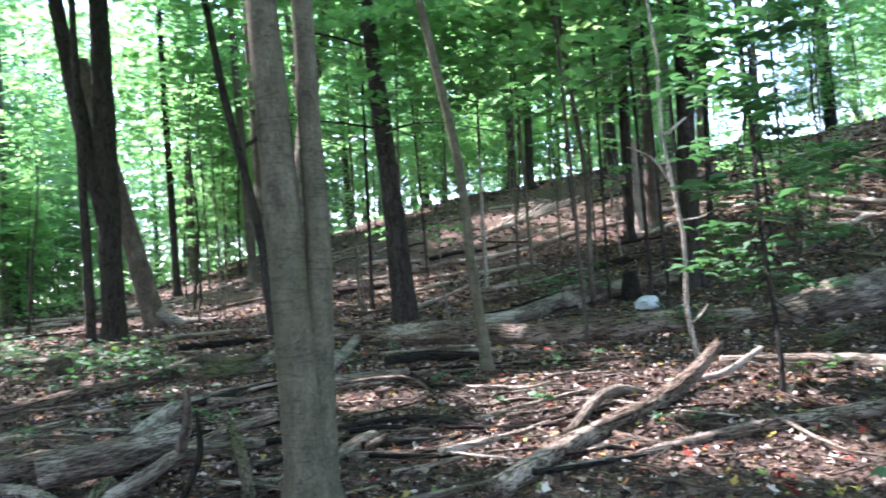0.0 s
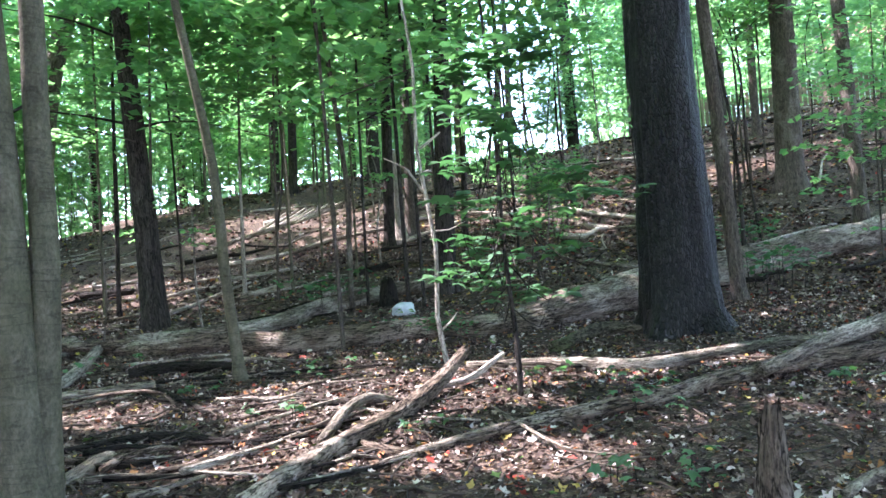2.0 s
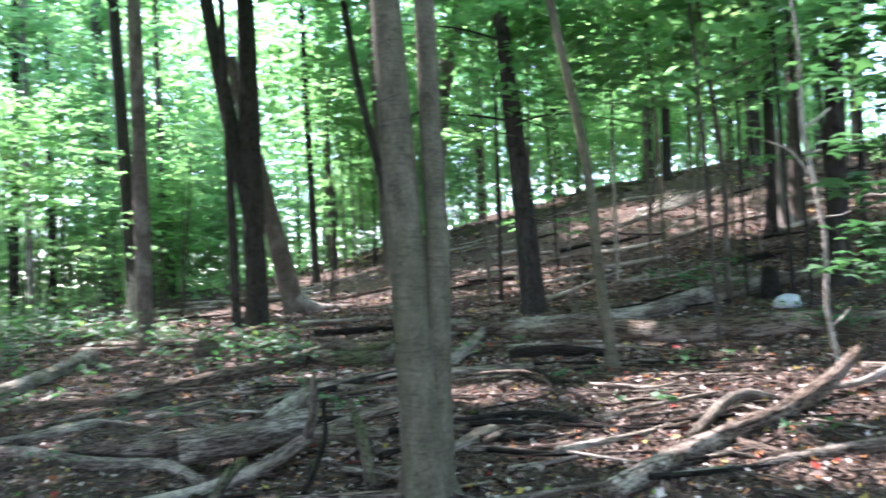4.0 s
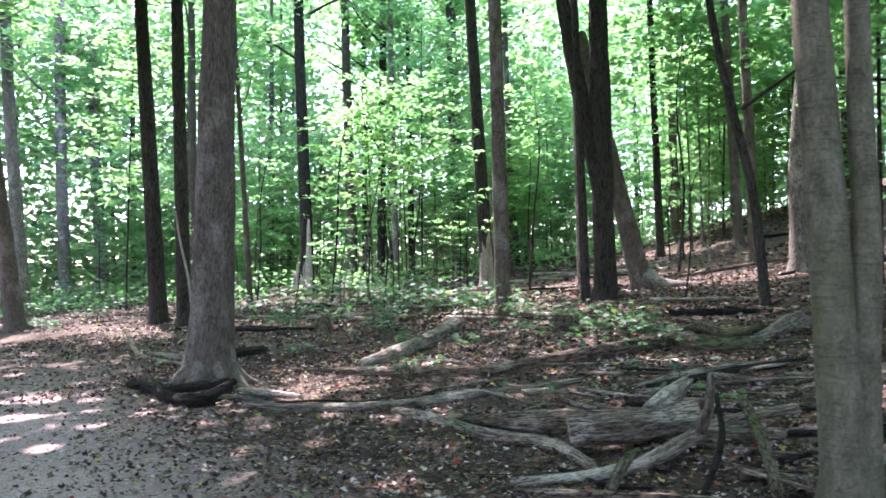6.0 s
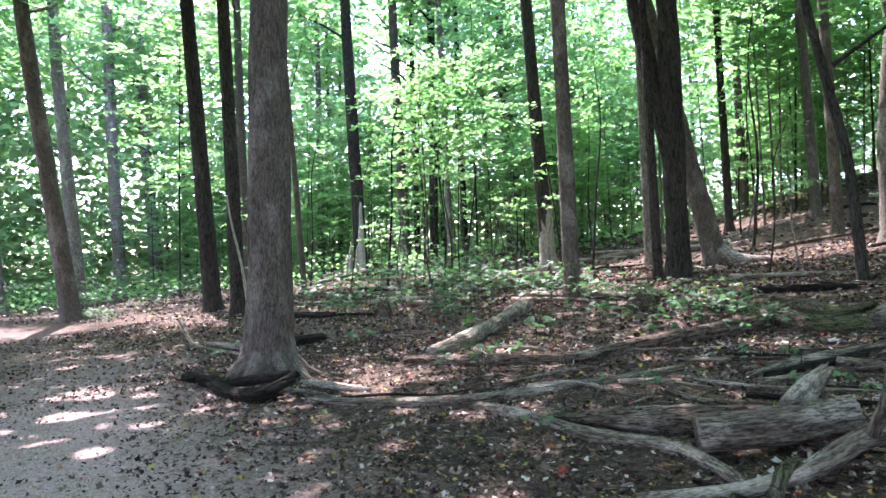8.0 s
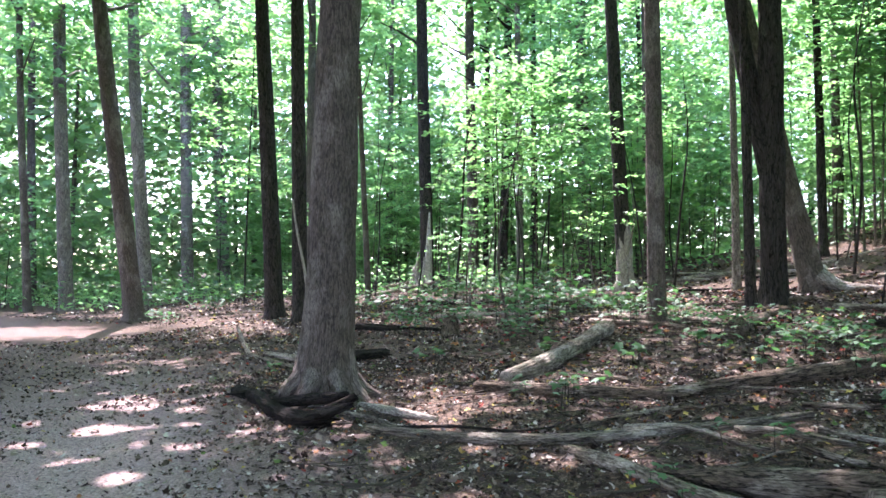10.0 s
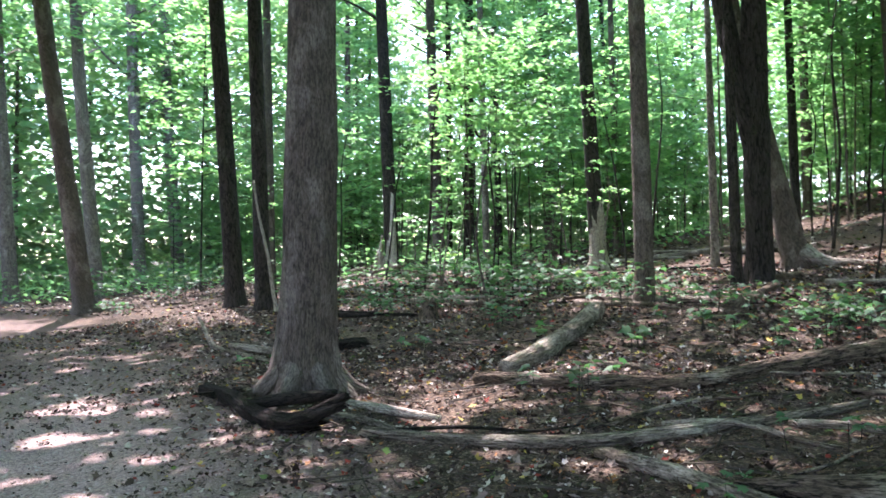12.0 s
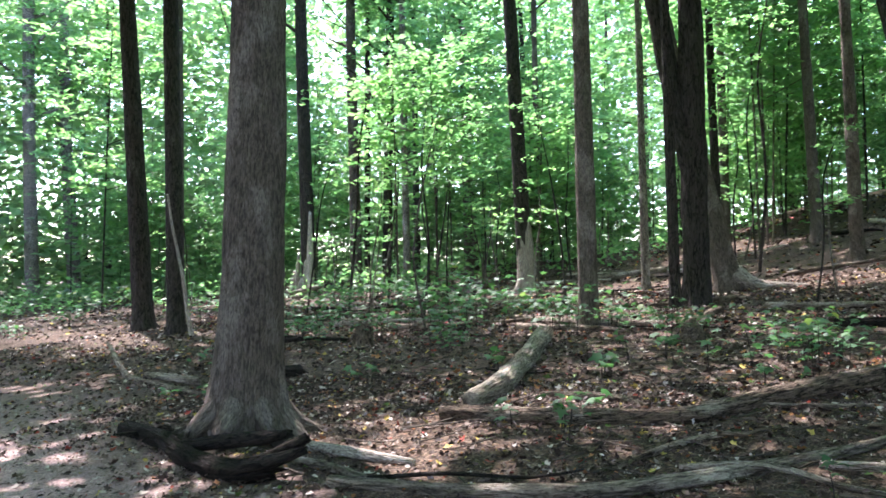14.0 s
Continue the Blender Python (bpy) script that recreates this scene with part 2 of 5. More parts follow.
def soil_material():
    """Dark leaf mould; along the trail, trodden grey grit. The trail's edge follows its own line, broken by noise."""
    m, n, l, b = material("forest_floor")
    v = coords(n, l, (1, 1, 1))
    f1, f2, f3 = noise_tex(n, l, v, 0.9, 6), noise_tex(n, l, v, 9, 8, 0.7), noise_tex(n, l, v, 26, 8, 0.85)
    vo = n.new("ShaderNodeTexVoronoi")
    vo.inputs["Scale"].default_value = 34
    vo.feature = "F1"
    l.new(v, vo.inputs["Vector"])
    leafc = ramp(n, [(0.0, (0.03, 0.02, 0.014)), (0.3, (0.075, 0.045, 0.03)), (0.5, (0.13, 0.085, 0.055)), (0.7, (0.20, 0.13, 0.085)), (0.88, (0.31, 0.22, 0.155)), (1.0, (0.24, 0.11, 0.05))])
    sep = n.new("ShaderNodeSeparateColor")
    l.new(vo.outputs["Color"], sep.inputs[0])
    l.new(sep.outputs[0], leafc.inputs[0])
    soil = ramp(n, [(0.3, (0.010, 0.008, 0.007)), (0.7, (0.042, 0.032, 0.026))])
    l.new(f2, soil.inputs[0])
    small = n.new("ShaderNodeTexVoronoi")
    small.inputs["Scale"].default_value = 85
    l.new(v, small.inputs["Vector"])
    sep2 = n.new("ShaderNodeSeparateColor")
    l.new(small.outputs["Color"], sep2.inputs[0])
    bits = ramp(n, [(0.0, (0.012, 0.009, 0.007)), (0.4, (0.045, 0.032, 0.024)), (0.7, (0.11, 0.08, 0.06)), (0.9, (0.24, 0.18, 0.14)), (1.0, (0.36, 0.29, 0.24))])
    l.new(sep2.outputs[0], bits.inputs[0])
    # fine shadows between the crumbs, put into the colour by noise
    pit_shade = ramp(n, [(0.36, (0.15, 0.14, 0.13)), (0.56, (1, 1, 1))])
    l.new(f3, pit_shade.inputs[0])
    gap = ramp(n, [(0.38, (0, 0, 0)), (0.60, (1, 1, 1))])
    l.new(sums(n, l, "ADD", sums(n, l, "MULTIPLY", f1, 0.5), sums(n, l, "MULTIPLY", f2, 0.5)), gap.inputs[0])
    crumbs = mixed(n, l, 0.55, soil.outputs[0], bits.outputs[0])
    floor_col = mixed(n, l, gap.outputs[0], crumbs, mixed(n, l, 0.45, leafc.outputs[0], bits.outputs[0]))
    floor_col = mixed(n, l, 1.0, floor_col, pit_shade.outputs[0], "MULTIPLY")
    # trail mask
    sx = n.new("ShaderNodeSeparateXYZ")
    l.new(v, sx.inputs[0])
    s = sums(n, l, "ADD", sums(n, l, "MULTIPLY", sx.outputs[0], 0.49), sums(n, l, "MULTIPLY", sx.outputs[1], 0.87))
    bend = sums(n, l, "MAXIMUM", sums(n, l, "SUBTRACT", sums(n, l, "MULTIPLY", sx.outputs[0], -1), 10), 0)
    s = sums(n, l, "ADD", s, sums(n, l, "MULTIPLY", sums(n, l, "MULTIPLY", bend, bend), 0.011))
    s = sums(n, l, "ADD", s, sums(n, l, "MULTIPLY", sums(n, l, "SUBTRACT", f1, 0.5), 1.1))
    s = sums(n, l, "ADD", s, sums(n, l, "MULTIPLY", sums(n, l, "SUBTRACT", f2, 0.5), 0.9))
    off = sums(n, l, "ABSOLUTE", sums(n, l, "ADD", s, 0.3), 0)
    edge = ramp(n, [(0.22, (1, 1, 1)), (0.74, (0, 0, 0))])
    l.new(sums(n, l, "MULTIPLY", off, 0.3), edge.inputs[0])
    grit = ramp(n, [(0.40, (0.22, 0.155, 0.14)), (0.5, (0.55, 0.41, 0.385)), (0.59, (0.72, 0.58, 0.555))])
    f4 = noise_tex(n, l, v, 75, 3, 0.6)
    coarse = sums(n, l, "ADD", sums(n, l, "MULTIPLY", f1, 0.22), sums(n, l, "MULTIPLY", f2, 0.2))
    l.new(sums(n, l, "ADD", coarse, sums(n, l, "ADD", sums(n, l, "MULTIPLY", f3, 0.3), sums(n, l, "MULTIPLY", f4, 0.28))), grit.inputs[0])
    chips = n.new("ShaderNodeTexVoronoi")
    chips.inputs["Scale"].default_value = 120
    l.new(v, chips.inputs["Vector"])
    sep3 = n.new("ShaderNodeSeparateColor")
    l.new(chips.outputs["Color"], sep3.inputs[0])
    chip = ramp(n, [(0.0, (0.5, 0.47, 0.46)), (0.5, (1.0, 0.96, 0.95)), (0.85, (1.15, 1.12, 1.1)), (1.0, (1.35, 1.3, 1.28))])
    l.new(sep3.outputs[0], chip.inputs[0])
    stony = mixed(n, l, 1.0, grit.outputs[0], chip.outputs[0], "MULTIPLY")
    worn = mixed(n, l, sums(n, l, "MULTIPLY", gap.outputs[0], 0.5), stony, bits.outputs[0])
    worn = mixed(n, l, 0.5, worn, mixed(n, l, 1.0, worn, pit_shade.outputs[0], "MULTIPLY"))
    strewn = sums(n, l, "MAXIMUM", sums(n, l, "SUBTRACT", 1.0, sums(n, l, "MULTIPLY", bend, 0.16)), 0.25)
    l.new(mixed(n, l, sums(n, l, "MULTIPLY", edge.outputs[0], strewn), floor_col, worn), b.inputs["Base Color"])
    b.inputs["Roughness"].default_value = 0.9
    bp = n.new("ShaderNodeBump")
    bp.inputs["Strength"].default_value, bp.inputs["Distance"].default_value = 0.6, 0.04
    l.new(sums(n, l, "ADD", sums(n, l, "MULTIPLY", f2, 0.6), sums(n, l, "MULTIPLY", f3, 0.3)), bp.inputs["Height"])
    l.new(bp.outputs[0], b.inputs["Normal"])
    return m


SOIL = soil_material()


def plain(name, a, c, scale=8.0, rough=0.8):
    m, n, l, b = material(name)
    r = ramp(n, [(0.3, a), (0.7, c)])
    l.new(noise_tex(n, l, coords(n, l, (1, 1, 1)), scale), r.inputs[0])
    l.new(r.outputs[0], b.inputs["Base Color"])
    b.inputs["Roughness"].default_value = rough
    return m


STONE = plain("pale_stone", (0.35, 0.37, 0.40), (0.62, 0.64, 0.66), 9)
def pebble_material():
    m, n, l, b = material("pebble")
    g = n.new("ShaderNodeNewGeometry")
    r = ramp(n, [(0.0, (0.06, 0.05, 0.042)), (0.5, (0.20, 0.165, 0.14)), (0.85, (0.34, 0.29, 0.26)), (1.0, (0.5, 0.46, 0.43))])
    l.new(g.outputs["Random Per Island"], r.inputs[0])
    l.new(r.outputs[0], b.inputs["Base Color"])
    b.inputs["Roughness"].default_value = 0.8
    return m


PEBBLE = pebble_material()
FENCE_WOOD = plain("fence_wood", (0.16, 0.12, 0.09), (0.30, 0.23, 0.17), 5)
HOUSE_WALL = plain("pale_render", (0.62, 0.60, 0.56), (0.74, 0.72, 0.68), 1.5)
ROOF_TILE = plain("roof_shingle", (0.24, 0.13, 0.09), (0.36, 0.20, 0.14), 3)
GLASS = plain("window_glass", (0.05, 0.06, 0.07), (0.08, 0.09, 0.10), 1, 0.1)

# ---- the lie of the land ----
rng = np.random.default_rng(7)


def smooth(a, b, v):
    u = np.clip((v - a) / (b - a), 0, 1)
    return u * u * (3 - 2 * u)


def ground_z(x, y):
    """Height of the ground: a flat trail, a gentle rise beside it, and a hill behind."""
    x, y = np.asarray(x, float), np.asarray(y, float)
    s = 0.49 * x + 0.87 * y + 0.5
    s2 = np.where(s > 32, 32 + 3 * np.tanh((s - 32) / 3), s)
    z = 0.042 * (s2 + np.sqrt(s2 * s2 + 1))
    z = z + 3.55 * smooth(12, 32, s) * smooth(-25, 8, x) + 1.0 * smooth(14, 34, s) * smooth(8, 24, x)
    rough = 0.35 + 0.65 * smooth(0.8, 3.0, s)
    bumps = np.sin(1.7 * x + 0.6 * y + 1) * np.sin(1.3 * y - 0.5 * x) * 0.022 + np.sin(4.1 * x - 2.2 * y) * np.sin(3.3 * y + 1.9 * x + 2) * 0.012
    return z + bumps * rough + smooth(13, 22, s) * 0.10 * np.sin(0.9 * x + 1.1) * np.sin(0.8 * y)


def gz(x, y):
    return float(ground_z(x, y))


# places where the sun comes through the leaves: x, y, z, half width
SUNLIT = [
    (-9.3, 5.4, 0.1, 0.26), (-7.4, 4.45, 0.1, 0.2), (-9.3, 4.6, 0.0, 0.2), (-21.0, 11.2, 0.0, 0.3), (-6.8, 7.0, 0.3, 0.5), (-14.5, 22.0, 1.0, 1.0),
    (-6.2, 19.9, 1.4, 0.9), (-4.6, 9.4, 0.5, 0.3), (0.9, 7.5, 0.6, 0.6), (1.5, 7.2, 0.6, 0.6), (0.4, 7.2, 0.6, 0.45), (1.1, 5.4, 0.5, 0.35),
    (1.3, 4.7, 0.4, 0.3), (3.7, 6.8, 0.7, 0.55), (2.7, 7.5, 0.7, 0.5), (-0.6, 17.0, 1.4, 0.35), (0.8, 23.2, 3.2, 0.4), (2.3, 24.6, 4.0, 0.5),
    (1.3, 6.7, 0.5, 1.0), (2.8, 6.5, 0.6, 0.9), (0.6, 5.6, 0.5, 0.7), (3.4, 5.2, 0.5, 0.5), (-0.7, 7.6, 0.5, 0.5), (2.0, 4.6, 0.4, 0.45), (4.6, 6.2, 0.6, 0.4),
    (-3.1, 20.0, 5.8, 0.7), (0.1, 8.7, 3.6, 0.3), (4.5, 19.4, 3.4, 0.6), (-22.4, 25.4, 1.8, 1.0), (-12.8, 22.6, 1.8, 0.7), (-25.8, 14.3, 6.5, 0.8), (-0.8, 4.5, 2.8, 0.25), (2.2, 7.9, 2.2, 0.4), (-3.2, 9.4, 0.6, 0.3),
]


def sun_gap(p):
    """True for the points that would shade one of those places."""
    s, hit = np.array(SUN), np.zeros(len(p), bool)
    for x, y, z, w in SUNLIT:
        d = p - np.array((x, y, z))
        k = d @ s
        hit |= (np.linalg.norm(d - k[:, None] * s, axis=1) < w) & (k > 0.3)
    return hit


# ---- mesh helpers ----
def raw_mesh(name, verts, faces, mat, smooth_faces=True):
    me = bpy.data.meshes.new(name)
    verts = np.asarray(verts, float)
    me.from_pydata(verts[:, :3].tolist(), [], faces)
    if verts.shape[1] == 6:         # place round and along the stem, for the bark's grain
        me.attributes.new("grain", "FLOAT_VECTOR", "POINT").data.foreach_set("vector", verts[:, 3:].ravel())
    me.materials.append(mat)
    if smooth_faces:
        me.polygons.foreach_set("use_smooth", [True] * len(me.polygons))
    me.update()
    return me


def part(name, me, parent, label=""):
    ob = new(name, me)
    ob.parent = parent
    return tagged(ob, label)


def thing(name, label, category, at, group="", kind=""):
    ob = new(name)
    ob.location = at
    ob.empty_display_size = 0.2
    return tagged(ob, label, category, group, kind)


def spline(pts, step):
    """Points of a smooth curve through rows of x, y, z, radius."""
    p = np.array(pts, float)
    q = np.vstack([2 * p[0] - p[1], p, 2 * p[-1] - p[-2]])
    out = []
    for i in range(1, len(q) - 2):
        n = max(2, int(np.linalg.norm(q[i + 1, :3] - q[i, :3]) / step))
        t = np.linspace(0, 1, n, endpoint=False)[:, None]
        a, b, c, d = q[i - 1], q[i], q[i + 1], q[i + 2]
        out.append(0.5 * (2 * b + (c - a) * t + (2 * a - 5 * b + 4 * c - d) * t ** 2 + (3 * b - a - 3 * c + d) * t ** 3))
    out = np.vstack(out + [p[-1:]])
    out[:, 3] = np.maximum(out[:, 3], 0.002)
    return out


def tube(pts, sides=10, step=0.2, rough=0.06, seed=0.0, grain=3.0, flare=0.0, lobes=5, ragged=0.0, closed=True, ridges=0.0):
    """Vertices and faces of a knotty tapered stem along pts. flare: spread of the foot; ragged: broken far end."""
    c = spline(pts, step)
    n = len(c)
    d = np.gradient(c[:, :3], axis=0)
    d /= np.linalg.norm(d, axis=1)[:, None] + 1e-9
    ref = np.array((0, 0, 1.0)) if abs(d[0, 2]) < 0.8 else np.array((0, 1.0, 0))
    u = np.cross(ref, d)
    u /= np.linalg.norm(u, axis=1)[:, None] + 1e-9
    w = np.cross(d, u)
    th = np.linspace(0, 2 * math.pi, sides, endpoint=False)
    run = np.concatenate([[0], np.cumsum(np.linalg.norm(np.diff(c[:, :3], axis=0), axis=1))])
    verts = []
    for i in range(n):
        for k, a in enumerate(th):
            e = math.cos(a) * u[i] + math.sin(a) * w[i]
            r = c[i, 3]
            q = Vector((math.cos(a) * 1.2 + seed, math.sin(a) * 1.2, run[i] * grain * 0.35 + seed * 3))
            r *= 1 + rough * noise.noise(q * 1.3) * 1.6 + rough * 0.8 * noise.noise(q * 4.1)
            if ridges:
                r *= 1 + ridges * noise.noise(Vector((math.cos(a) * 4.5 + seed, math.sin(a) * 4.5, run[i] * 1.1)))
            if flare:
                f = math.exp(-max(0.0, run[i] - 0.2) / (0.16 + 0.75 * c[0, 3]))
                wave = 0.5 + 0.5 * math.cos(lobes * a + seed * 5 + 0.8 * math.sin(2 * a + seed))
                r *= 1 + flare * (0.30 * f + 1.5 * f ** 3 * wave ** 1.6)
            along = d[i] * (ragged * c[i, 3] * 2.4 * noise.noise(Vector((a * 3, seed, 1))) if i == n - 1 and ragged else 0)
            verts.append((*(c[i, :3] + e * r + along), math.cos(a) * c[i, 3] + seed, math.sin(a) * c[i, 3], run[i]))
    faces = [(i * sides + k, i * sides + (k + 1) % sides, (i + 1) * sides + (k + 1) % sides, (i + 1) * sides + k) for i in range(n - 1) for k in range(sides)]
    if closed:
        verts += [(*c[0, :3], seed, 0, 0), (*(c[-1, :3] + d[-1] * c[-1, 3] * 0.25), seed, 0, run[-1])]
        a, b = len(verts) - 2, len(verts) - 1
        faces += [(a, (k + 1) % sides, k) for k in range(sides)]
        faces += [(b, (n - 1) * sides + k, (n - 1) * sides + (k + 1) % sides) for k in range(sides)]
    return verts, faces


QUAD = (np.array([(0, 0, 0), (0.5, 0.36, 0.05), (1, 0, -0.10), (0.5, -0.36, 0.05)]), [(0, 1, 2, 3)])
CRUMB = (np.array([(0, 0, 0.02), (0.28, 0.33, 0.12), (0.74, 0.25, 0.10), (1, 0.04, -0.04), (0.68, -0.30, 0.14), (0.22, -0.22, 0.06)]), [(0, 1, 2, 3), (0, 3, 4, 5)])
DRY = (np.array([(0, 0, 0), (0.10, 0.30, 0.14), (0.34, 0.22, 0.04), (0.52, 0.44, 0.20), (0.66, 0.16, 0.05), (1, 0.05, 0.16), (0.62, -0.20, 0.06), (0.46, -0.40, 0.12), (0.26, -0.18, 0.03)]),
       [(0, 1, 2), (2, 3, 4, 0), (4, 5, 6, 0), (6, 7, 8, 0)])
MAPLE = (np.array([(0, 0, 0), (0.02, 0.30, -0.03), (0.28, 0.25, 0.03), (0.42, 0.52, -0.06), (0.55, 0.20, 0.02), (1, 0, -0.14),
                   (0.55, -0.20, 0.02), (0.42, -0.52, -0.06), (0.28, -0.25, 0.03), (0.02, -0.30, -0.03)]),
         [(0, 1, 2), (0, 2, 4), (2, 3, 4), (0, 4, 6), (4, 5, 6), (0, 6, 8), (6, 7, 8), (0, 8, 9)])


def leaves(points, sizes, tilt, shape, gen, face_up=None):
    """Vertices and faces of one leaf at each point, turned at random; tilt: how far off level."""
    t, f = shape
    n = len(points)
    up = gen.normal(0, tilt, (n, 3)) + (np.array((0, 0, 1.0)) if face_up is None else face_up)
    up /= np.linalg.norm(up, axis=1)[:, None]
    a = gen.normal(0, 1, (n, 3))
    ax = a - (a * up).sum(1)[:, None] * up
    ax /= np.linalg.norm(ax, axis=1)[:, None]
    ay = np.cross(up, ax)
    s = np.asarray(sizes)[:, None, None]
    tt = t[None] - np.array((0.5, 0, 0))
    v = points[:, None] + s * (tt[..., 0:1] * ax[:, None] + tt[..., 1:2] * ay[:, None] + tt[..., 2:3] * up[:, None])
    m = len(t)
    faces = [tuple(i * m + k for k in g) for i in range(n) for g in f]
    return v.reshape(-1, 3), faces


def sprays(center, spread, count, per, size, gen, flat=0.10, radius=0.8):
    """Leaf places in level, slightly drooping fans along twigs, the way maples hold them."""
    c = gen.normal(0, 1, (count, 3))
    c = c / np.linalg.norm(c, axis=1)[:, None] * (gen.random((count, 1)) ** 0.45)
    c = np.array(center) + c * np.array(spread)
    turn, length = gen.uniform(0, 2 * math.pi, count), radius * gen.uniform(1.3, 3.0, count)
    turn, length, c = np.repeat(turn, per), np.repeat(length, per), np.repeat(c, per, axis=0)
    t = gen.random(len(c)) - 0.35
    side = gen.normal(0, 0.42, len(c)) * radius * (1.1 - 0.6 * np.abs(t))
    d, o = np.stack([np.cos(turn), np.sin(turn)], 1), np.stack([-np.sin(turn), np.cos(turn)], 1)
    p = c.copy()
    p[:, :2] += d * (t * length)[:, None] + o * side[:, None]
    p[:, 2] += gen.normal(0, flat * 0.55, len(c)) - 0.16 * length * t * t - 0.12 * side * side / radius
    return p, size * (0.65 + 0.7 * gen.random(len(p)))


# ---- ground ----
def graded(lo, hi, step, far):
    mid = np.arange(lo, hi, step)
    out, g = [], step
    p = hi
    while p < far:
        out.append(p)
        g *= 1.16
        p += g
    left, g, p = [], step, lo - step
    while p > -far:
        left.append(p)
        g *= 1.16
        p -= g
    return np.concatenate([left[::-1], mid, out])


def build_ground():
    xs, ys = graded(-15, 9, 0.16, 900), graded(-1, 18, 0.16, 900)
    gx, gy = np.meshgrid(xs, ys)
    v = np.stack([gx, gy, ground_z(gx, gy)], -1).reshape(-1, 3)
    w, h = len(xs), len(ys)
    f = [(j * w + i, j * w + i + 1, (j + 1) * w + i + 1, (j + 1) * w + i) for j in range(h - 1) for i in range(w - 1)]
    tagged(new("ground", raw_mesh("ground", v, f, SOIL)), "leaf-strewn woodland floor with a trodden grey grit trail", "ground", kind="structure")


build_ground()


# ---- trees ----
def crown_mesh(center, spread, count, per, size, gen, holes=True, radius=0.9):
    p, s = sprays(center, spread, count, per, size, gen, 0.12, radius)
    if holes:
        keep = ~sun_gap(p)
        p, s = p[keep], s[keep]
    return p, s


def tree(label, x, y, r, taper, lx, ly, mat, height=17.0, sides=12, flare=0.5, bends=(), crown=1.0, low=9.0, seed=None, limbs=4, ridges=0.0, group="woodland trees", category="tree", top=0.0, rough=0.05, leaf=0.31, per=26):
    """A standing tree: lx, ly lean per metre of height; bends: (height, dx, dy) off the straight line."""
    seed = (x * 1.37 + y * 0.71) % 10 if seed is None else seed
    gen = np.random.default_rng(int(abs(x * 977 + y * 131)) + 5)
    z = gz(x, y)
    root = thing("tree", label, category, (x, y, z), group)
    lean_top = min(height, 9.0)
    def at(h):
        k = h if h < lean_top else lean_top + (h - lean_top) * 0.5
        dx, dy = lx * k, ly * k
        if bends:
            hs = [0.0] + [b[0] for b in bends]
            dx += np.interp(h, hs, [0] + [b[1] for b in bends])
            dy += np.interp(h, hs, [0] + [b[2] for b in bends])
        return dx, dy
    def rad(h):
        return max(r + taper * h, r * (0.35 if h < height * 0.8 else 0.2), top)
    hs = [-0.25, 0.0, 0.5, 1.2] + list(np.linspace(2.2, height, max(3, int(height / 2.2))))
    pts = [(*at(max(h, 0)), h, rad(max(h, 0))) for h in hs]
    v, f = tube(pts, sides, 0.22 if r > 0.1 and abs(y) < 22 and x > -15 else 0.5, rough, seed, 2.0, flare, 5 if r > 0.1 else 3, ridges=ridges)
    part("trunk", raw_mesh("trunk", v, f, mat), root)
    sparse = False
    if crown:
        if math.hypot(x, y) > 19 and y > 10:
            crown *= 0.62 if x < -6 else 0.75
            sparse = True
        ends = []
        for i in range(limbs):
            h = low + (height - low) * (i + 0.3) / limbs * 0.85
            a = gen.random() * 6.28
            L = 1.6 + 1.8 * gen.random()
            bx, by = at(h)
            e = (bx + math.cos(a) * L, by + math.sin(a) * L, h + 0.9 + gen.random())
            v, f = tube([(bx, by, h - 0.1, rad(h) * 0.35), (bx + math.cos(a) * L * 0.5, by + math.sin(a) * L * 0.5, h + 0.6, rad(h) * 0.22), (*e, rad(h) * 0.08)], 6, 0.5, 0.08, seed + i)
            part("limb", raw_mesh("limb", v, f, mat), root)
        bx, by = at(height * 0.8)
        p, s = crown_mesh((x + bx, y + by, z + (low + height) / 2 + 0.5), (3.2 * crown, 3.2 * crown, (height - low) / 2 + 0.6), int((115 if sparse and x < -8 else 105 if sparse else (85 if x > -6 and y < 14 else 125 if 0.49 * x + 0.87 * y < 6 or (x > -21 and x < -6 and y < 17) else 75)) * crown ** 1.4), per, leaf * (0.9 if sparse else 1.0), gen)
        p = p - np.array((x, y, z))
        v, f = leaves(p, s, 0.32, QUAD, gen)
        part("crown", raw_mesh("crown", v, f, LEAF, False), root)
    return root


def limb_on(root, pts, mat, sides=7, name="branch", label=""):
    """A bare branch on a tree; pts from the tree's foot."""
    v, f = tube(pts, sides, 0.15, 0.08, len(pts) * 1.3)
    return part(name, raw_mesh(name, v, f, mat), root, label)


# -- beside the trail's right bank
twin = tree("grey smooth-barked tree with two stems from one foot", -0.80, 4.59, 0.122, -0.012, -0.047, -0.010, BARK_GREY, 15, 20, 0.65, crown=0.8, low=9, rough=0.04)
v, f = tube([(0.06, 0.02, -0.2, 0.10), (0.07, 0.03, 0.6, 0.088), (0.105, 0.03, 1.4, 0.072), (0.09, 0.03, 2.4, 0.062), (0.12, 0.02, 5, 0.05), (0.5, 0.1, 11, 0.03)], 18, 0.2, 0.04, 3.1)
part("stem", raw_mesh("stem", v, f, BARK_GREY), twin, "second, thinner grey stem")
slant = tree("dark leaning tree trunk beyond the fallen logs", -0.76, 15.08, 0.222, -0.015, -0.055, -0.004, BARK_DARK, 16, 14, 0.35, bends=((3, 0.0, 0), (6, -0.08, 0)), crown=1.2)
